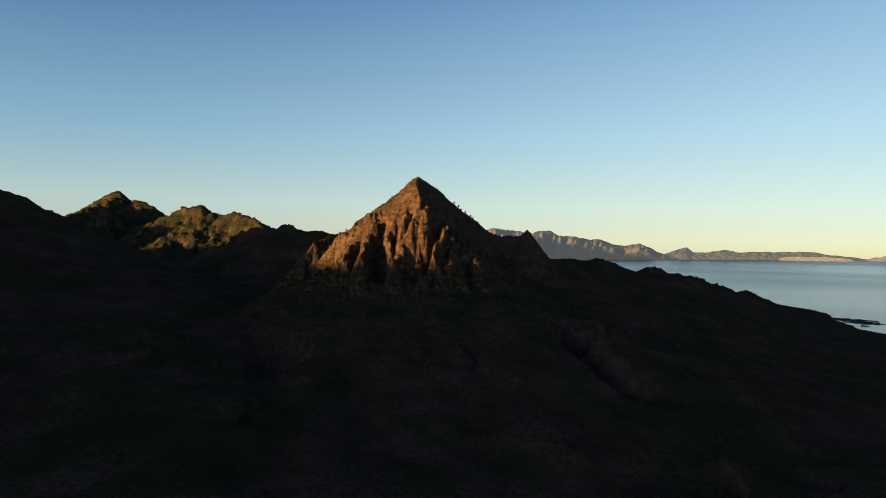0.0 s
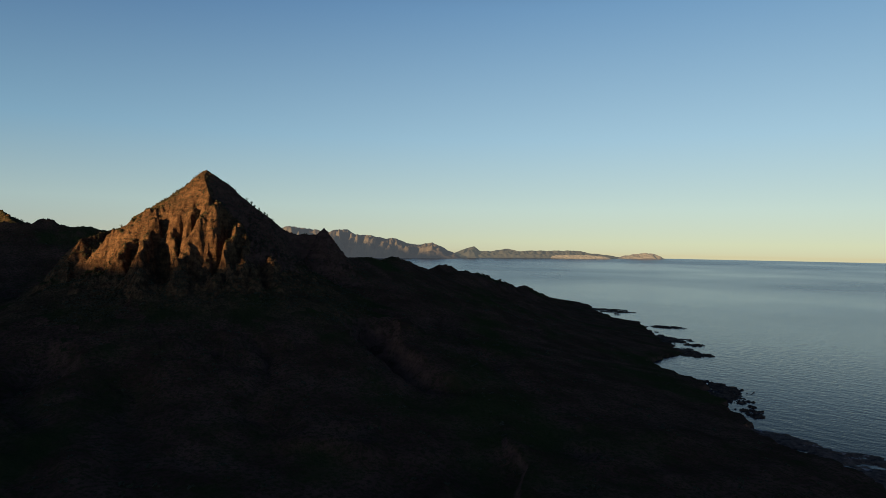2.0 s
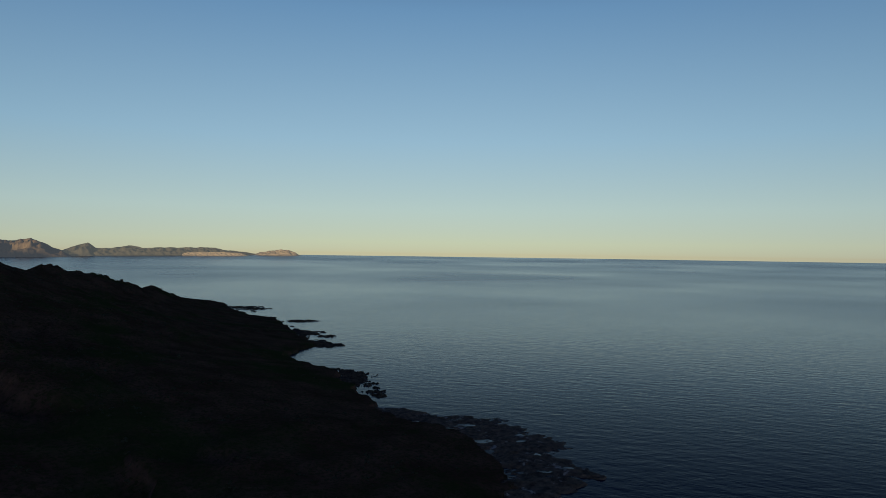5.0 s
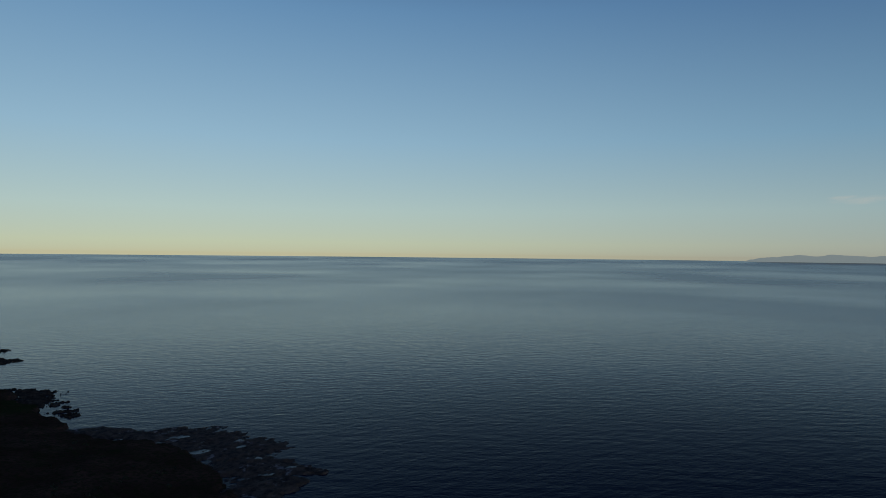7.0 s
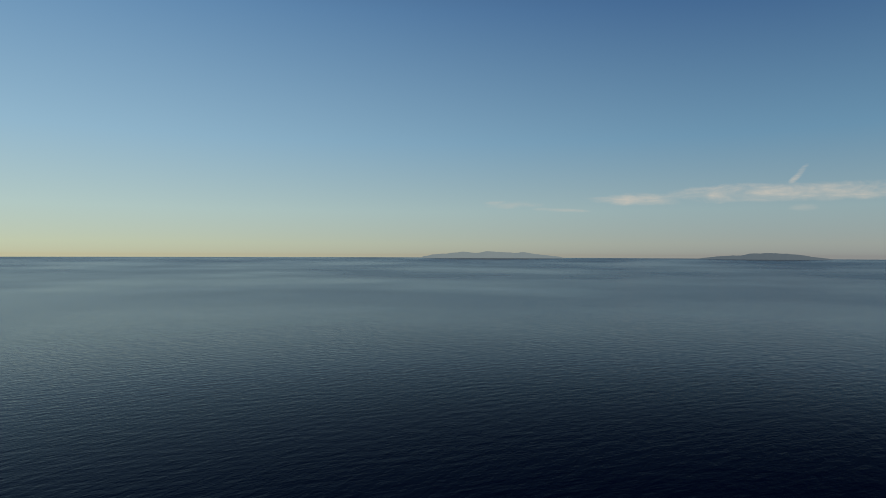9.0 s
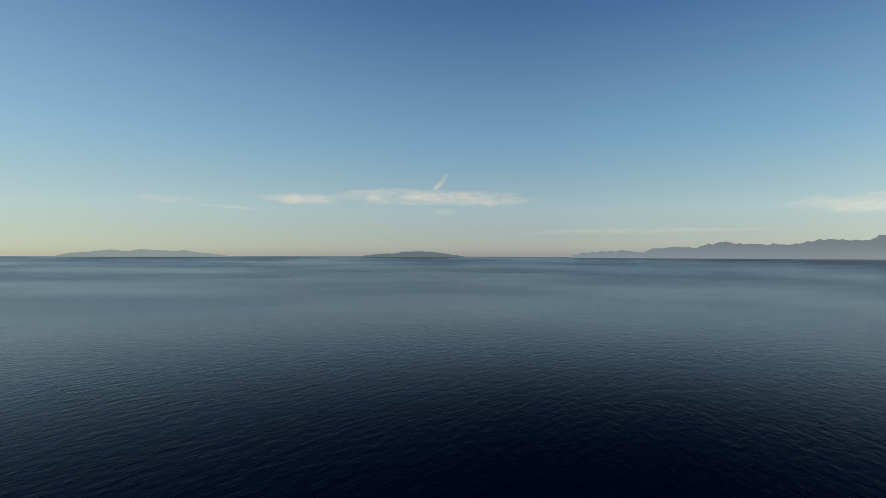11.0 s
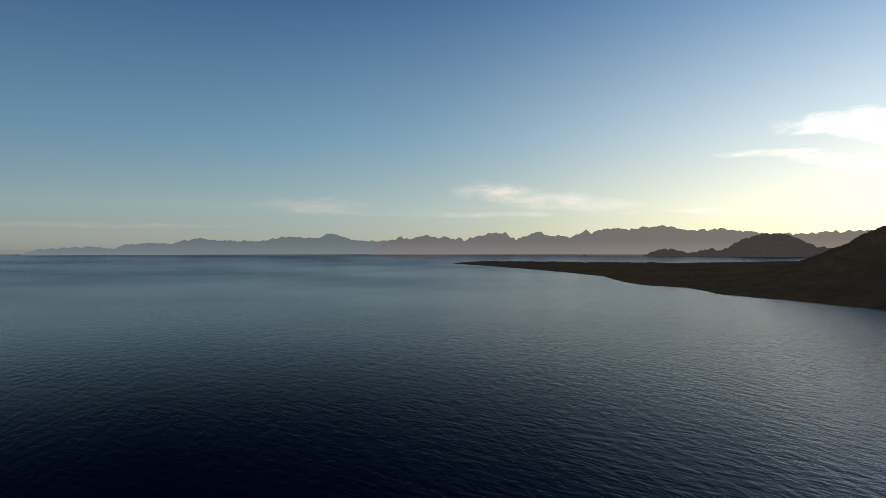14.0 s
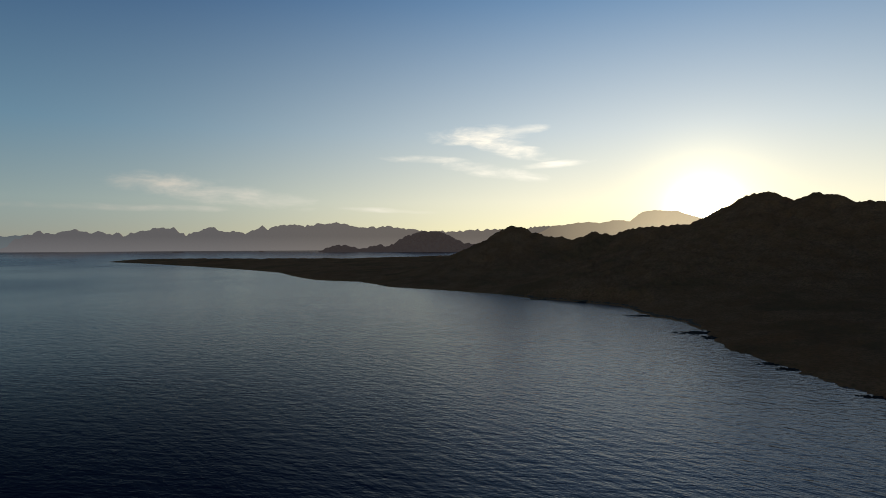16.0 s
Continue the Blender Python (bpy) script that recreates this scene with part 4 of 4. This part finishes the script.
def rock_shelf(spine, seed):
    """A broken shelf along a spine of (azimuth, distance, half width), with tide pools that stand in its hollows."""
    pts = np.array([polar(a, r) for a, r, w in spine])
    wide = np.array([w for a, r, w in spine])
    lo, hi = pts.min(0) - 1.3 * wide.max(), pts.max(0) + 1.3 * wide.max()
    cell = 0.45
    X, Y = np.meshgrid(np.arange(lo[0], hi[0], cell), np.arange(lo[1], hi[1], cell), indexing="ij")
    h = np.full(X.shape, -9.0)
    for (x0, y0), (x1, y1), w0, w1 in zip(pts, pts[1:], wide, wide[1:]):
        dx, dy = x1 - x0, y1 - y0
        u = np.clip(((X - x0) * dx + (Y - y0) * dy) / (dx * dx + dy * dy), 0, 1)
        h = np.maximum(h, 1 - np.hypot(X - x0 - u * dx, Y - y0 - u * dy) / (w0 + (w1 - w0) * u))
    # beds of rock that strike along the shore
    c, k = math.cos(radians(-35)), math.sin(radians(-35))
    U, V = X * c + Y * k, Y * c - X * k
    slabs = fbm(U / 13, V / 5, 5, seed, 0.55)
    beds = ridged(U / 6 + 0.5 * slabs, V / 1.7, 3, seed + 5) - 0.8
    z = np.clip(2.2 * (h + 0.22 * fbm(X / 6, Y / 6, 4, seed + 9)), -1.2, 0.75) + 0.55 * slabs + 0.28 * beds
    quads = grid_quads(*X.shape)
    keep = quads[z.reshape(-1)[quads].max(1) > -0.25]
    used, ix = np.unique(keep, return_inverse=True)
    body = tagged(new("rock_shelf", mesh_from("rock_shelf", np.stack([X, Y, z], -1).reshape(-1, 3)[used], ix.reshape(-1, 4), SHELF_ROCK)), SHELF, "rock shelf", "shelves along the shore")
    level = 0.62
    inner = h.reshape(-1)[quads].min(1) > 0.22
    hollow = (z.reshape(-1)[quads].min(1) < level) & (fbm(X / 16, Y / 11, 3, seed + 13).reshape(-1)[quads[:, 0]] > 0.4)
    keep = quads[inner & hollow]
    used, ix = np.unique(keep, return_inverse=True)
    flat = np.stack([X, Y, np.full(X.shape, level)], -1).reshape(-1, 3)[used]
    part("tide_pool", mesh_from("tide_pool", flat, ix.reshape(-1, 4), POOL), body, "still pale tide pools in the hollows of the shelf")["kind"] = "stuff"
    return body


rock_shelf([(-45.0, 322, 3), (-46.4, 317, 7), (-48.0, 310, 9), (-49.6, 302, 6)], 211)
rock_shelf([(-50.0, 300, 6), (-52.0, 297, 15), (-54.2, 286, 18), (-56.6, 269, 15), (-58.8, 268, 14), (-59.6, 266, 6)], 223)
rock_shelf([(-57.0, 243, 8), (-58.8, 246, 14), (-60.4, 240, 10), (-62.6, 238, 6), (-64.9, 234, 2.5)], 237)
rock_shelf([(-57.6, 214, 8), (-59.5, 221, 12), (-62.0, 225, 7), (-63.1, 226, 3)], 251)
for i, (az, r, ln, wd, turn) in enumerate(((-33.0, 935, 28, 16, -4), (-34.0, 905, 22, 12, 0), (-38.0, 742, 18, 13, 0), (-38.0, 632, 22, 18, -10), (-40.3, 606, 9, 7, -5), (-38.8, 565, 16, 20, 8), (-40.4, 547, 12, 12, -10),
                                           (-41.2, 545, 5, 3, 0), (-41.6, 424, 12, 10, -15), (-43.0, 412, 11, 9, -10), (-42.8, 394, 9, 10, -20), (-44.3, 363, 5, 2.5, 0), (-45.1, 356, 4, 2, 0))):
    reef("reef", az, r, ln, wd, turn, LOW, 300 + 7 * i, 1.1, "reef", "reefs off the shore")
for i, (az, r, ln, wd, turn) in enumerate(((-41.9, 396, 8, 11, 10), (-38.0, 598, 8, 12, 0), (-37.4, 655, 8, 12, 0), (-42.4, 384, 8, 7, 0))):
    reef("reef", az, r, ln, wd, turn, "broken black reef against the rocky shore", 420 + 7 * i, 1.1, "reef", "reefs off the shore")
for i, (az, r, ln, wd, turn) in enumerate(((-225.3, 738, 22, 8, 20), (-229.4, 612, 21, 11, 25), (-230.8, 585, 14, 9, 30), (-235.2, 474, 13, 6, 25), (-236.3, 458, 9, 5, 20), (-241.8, 396, 9, 3, 15), (-216.2, 925, 22, 6, 8))):
    reef("reef", az, r, ln, wd, turn, "flat weedy reef beside the shaded shore", 500 + 7 * i, 0.9, "reef", "reefs off the shore")
stray = random.Random(12)
for i in range(26):
    az = stray.uniform(-45.5, -33.5)
    edge_r = float(np.interp(-az, [33.5, 36, 37.5, 38.5, 41, 42.5, 45.5], [880, 770, 660, 540, 440, 410, 345]))
    if 445 < edge_r < 545:
        continue
    reef("shore_rock", az, edge_r + stray.uniform(-8, 18), stray.uniform(2.0, 5.0), stray.uniform(1.5, 3.5), stray.uniform(-20, 20), "small black rock in the shallows by the reefs", 700 + 7 * i, 1.0, "rock", "rocks in the shallows")
reef("sea_rock", -219.75, 888, 9, 4, 6, "dark flat rock alone off the shaded shore", 611, 2.2)
reef("sea_rock", -202.0, 1243, 4, 3, 0, "small dark rock off the low spit", 621, 2.0)
# islets take COVE, whose emission paints haze over them
for az, ln, wd, high, seed in ((-184.4, 32, 20, 6.0, 631), (-191.1, 14, 10, 7.0, 641)):
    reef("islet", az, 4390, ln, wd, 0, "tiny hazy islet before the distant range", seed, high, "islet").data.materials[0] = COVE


# ---- outcrops on the crests, parts of their ridges ----
def outcrop(az, r, size, owner, seed):
    """A cracked boulder set into the ridge's crest."""
    x, y = polar(az, r)
    z = float(land(np.array([x]), np.array([y]))[0][0])
    th, ph = np.meshgrid(np.linspace(0.02, np.pi - 0.02, 13), np.arange(18) * (2 * np.pi / 18), indexing="ij")
    d = np.stack([np.sin(th) * np.cos(ph), np.sin(th) * np.sin(ph), np.cos(th)], -1)
    n = fbm(d[..., 0] * 1.7 + seed, d[..., 1] * 1.7 + 1.3 * d[..., 2], 3, seed) + 0.35 * np.round(2.5 * fbm(d[..., 0] * 2.6 + seed, d[..., 2] * 2.6 + d[..., 1], 2, seed + 3)) / 2.5
    co = d * (1 + 0.8 * n[..., None]) * (size, size, 0.62 * size) + (x, y, z - 0.42 * size)
    part("outcrop", mesh_from("outcrop", co.reshape(-1, 3), grid_quads(13, 18, True), ROCK if owner == "pyramid_peak" else made_land[owner].data.materials[0]), made_land[owner])


knob = random.Random(31)
for owner, crest, n, lo, hi in (("coastal_ridge", "shoulder", 16, 1.2, 2.4), ("shaded_ridge", "near_ridge", 8, 1.2, 2.4), ("back_ridge", "saddle", 7, 1.3, 2.6), ("olive_hill", "hill_b", 7, 1.3, 2.4),
                                ("domed_hill", "hill_a", 6, 1.5, 2.6), ("headland_knoll", "knoll", 5, 1.1, 1.8), ("backlit_mountain", "sun_mountain", 12, 1.2, 2.2)):
    line_pts = RIDGES[crest][0]
    for k in range(n):
        u = knob.uniform(0, len(line_pts) - 1.001)
        i, f = int(u), u % 1
        a, r = [p + (q - p) * f for p, q in zip(line_pts[i][::2], line_pts[i + 1][::2])]
        if -245 < a < 37:
            outcrop(a, r + knob.uniform(-8, 2), knob.uniform(lo, hi), owner, 900 + 11 * k)


# ---- plants ----
def plain_skin(dark, light, scale, rough):
    def build(t, b):
        t.links.new(mixed(t, noise_at(t, scale), dark, light), b.inputs["Base Color"])
        b.inputs["Roughness"].default_value = rough
    return build


LEAF = material("dusty_desert_leaf", plain_skin((0.012, 0.015, 0.005), (0.032, 0.032, 0.012), 0.6, 0.9))
CACTUS = material("cardon_skin", plain_skin((0.03, 0.04, 0.018), (0.06, 0.065, 0.03), 1.4, 0.8))


def column(path, radii, ribs=9):
    """A fluted cactus stem along a path."""
    sides = 2 * ribs
    ring = np.arange(sides) * (2 * np.pi / sides)
    flute = np.where(np.arange(sides) % 2 == 0, 1.0, 0.78)
    co = []
    for (px, py, pz), rad in zip(path, radii):
        co.append(np.stack([px + rad * flute * np.cos(ring), py + rad * flute * np.sin(ring), np.full(sides, pz)], -1))
    co.append(np.tile(np.array(path[-1]) + (0, 0, 0.5 * radii[-1]), (sides, 1)))
    return np.concatenate(co), grid_quads(len(co), sides, True)


rng = np.random.default_rng(4)


def cardon(x, y, height, arms):
    z = float(land(np.array([x]), np.array([y]))[0][0]) - 0.3
    co, quads = column([(0, 0, height * k / 6) for k in range(7)], [0.22, 0.25, 0.27, 0.28, 0.27, 0.24, 0.15])
    body = tagged(new("cardon_cactus", mesh_from("trunk", co, quads, CACTUS)), "tall grey-green columnar cactus on the rocky crest", "cactus", "cacti on the crest")
    body.location = (x, y, z)
    for k in range(arms):
        a, start, reach, top = rng.uniform(0, 6.28), rng.uniform(0.25, 0.45) * height, rng.uniform(0.5, 0.8), rng.uniform(0.75, 1.0) * height
        path = [(math.cos(a) * reach * min(1, s * 1.6), math.sin(a) * reach * min(1, s * 1.6), start + (top - start) * s ** 1.5) for s in np.linspace(0, 1, 8)]
        co, quads = column(path, [0.12, 0.15, 0.17, 0.18, 0.18, 0.17, 0.15, 0.1], 7)
        part("cactus_arm", mesh_from("cactus_arm", co, quads, CACTUS), body)
    return body


for az, r, h, arms in ((-0.95, 443, 3.0, 2), (-1.35, 445, 4.2, 4), (-1.6, 447, 3.6, 3), (-2.0, 448, 3.2, 2), (-2.45, 451, 4.6, 4), (-2.7, 452, 3.0, 2), (-5.9, 464, 2.4, 2), (7.75, 461, 4.4, 2), (7.95, 462, 3.6, 3), (8.8, 467, 3.0, 2)):
    cardon(*polar(az, r), 0.68 * h, arms)


def scrub(name, points, sizes, leaves, label):
    """Loose clumps of small leaf blades, all in one mesh."""
    n = len(points)
    z = land(points[:, 0], points[:, 1])[0]
    base = np.concatenate([points, z[:, None]], 1)
    c = rng.normal(size=(n, leaves, 3))
    c /= np.linalg.norm(c, axis=-1, keepdims=True)
    c *= rng.uniform(0.25, 1.0, (n, leaves, 1)) ** 0.5
    c[..., 2] = np.abs(c[..., 2]) * 0.8
    c = base[:, None] + c * sizes[:, None, None]
    a = rng.normal(size=(n, leaves, 3))
    b = np.cross(a, rng.normal(size=(n, leaves, 3)))
    a /= np.linalg.norm(a, axis=-1, keepdims=True)
    b /= np.linalg.norm(b, axis=-1, keepdims=True)
    w = 0.42 * sizes[:, None, None]
    co = np.stack([c - a * w, c - b * w * 0.7, c + a * w, c + b * w * 0.7], 2).reshape(-1, 3)
    quads = np.arange(len(co)).reshape(-1, 4)
    return tagged(new(name, mesh_from(name, co, quads, LEAF, False)), label, "shrubs", kind="stuff")


def spread(n, a0, a1, r0, r1):
    az, r = np.radians(rng.uniform(a0, a1, n)), np.sqrt(rng.uniform(r0 * r0, r1 * r1, n))
    return np.stack([-r * np.sin(az), r * np.cos(az)], -1)


pts = spread(9000, -12, 14, 330, 475)
zz = land(pts[:, 0], pts[:, 1])[0]
dens = fbm(pts[:, 0] / 25, pts[:, 1] / 25, 3, 77)
pts = pts[(dens > -0.05) & (zz > 20)]
scrub("desert_shrubs", pts, rng.uniform(0.35, 0.95, len(pts)), 12, "dry olive shrubs scattered over the rocky peak")
pts = spread(3600, 15, 31, 740, 1080)
zz = land(pts[:, 0], pts[:, 1])[0]
dens = fbm(pts[:, 0] / 35, pts[:, 1] / 35, 3, 79)
pts = pts[(dens > -0.05) & (zz > 60)]
scrub("hill_shrubs", pts, rng.uniform(0.8, 1.9, len(pts)), 10, "dark olive bushes over the sunlit hill")
pts = spread(9000, -62, 37, 150, 900)
d = inland(pts[:, 0], pts[:, 1])
dens = fbm(pts[:, 0] / 60, pts[:, 1] / 60, 3, 78)
pts = pts[(d > 14) & (dens > -0.1)]
scrub("plain_shrubs", pts, rng.uniform(0.5, 1.3, len(pts)), 10, "dark green scrub over the coastal plain")
crest_pts = np.array([polar(a + rng.uniform(-0.15, 0.15), np.interp(-a, [-9, -2, 7, 31], [470, 424, 467, 990]) + rng.uniform(-4, 4)) for a in rng.uniform(-30, 9, 300)])
scrub("crest_shrubs", crest_pts, rng.uniform(0.3, 0.8, len(crest_pts)), 16, "shrubs along the skyline of the ridges")
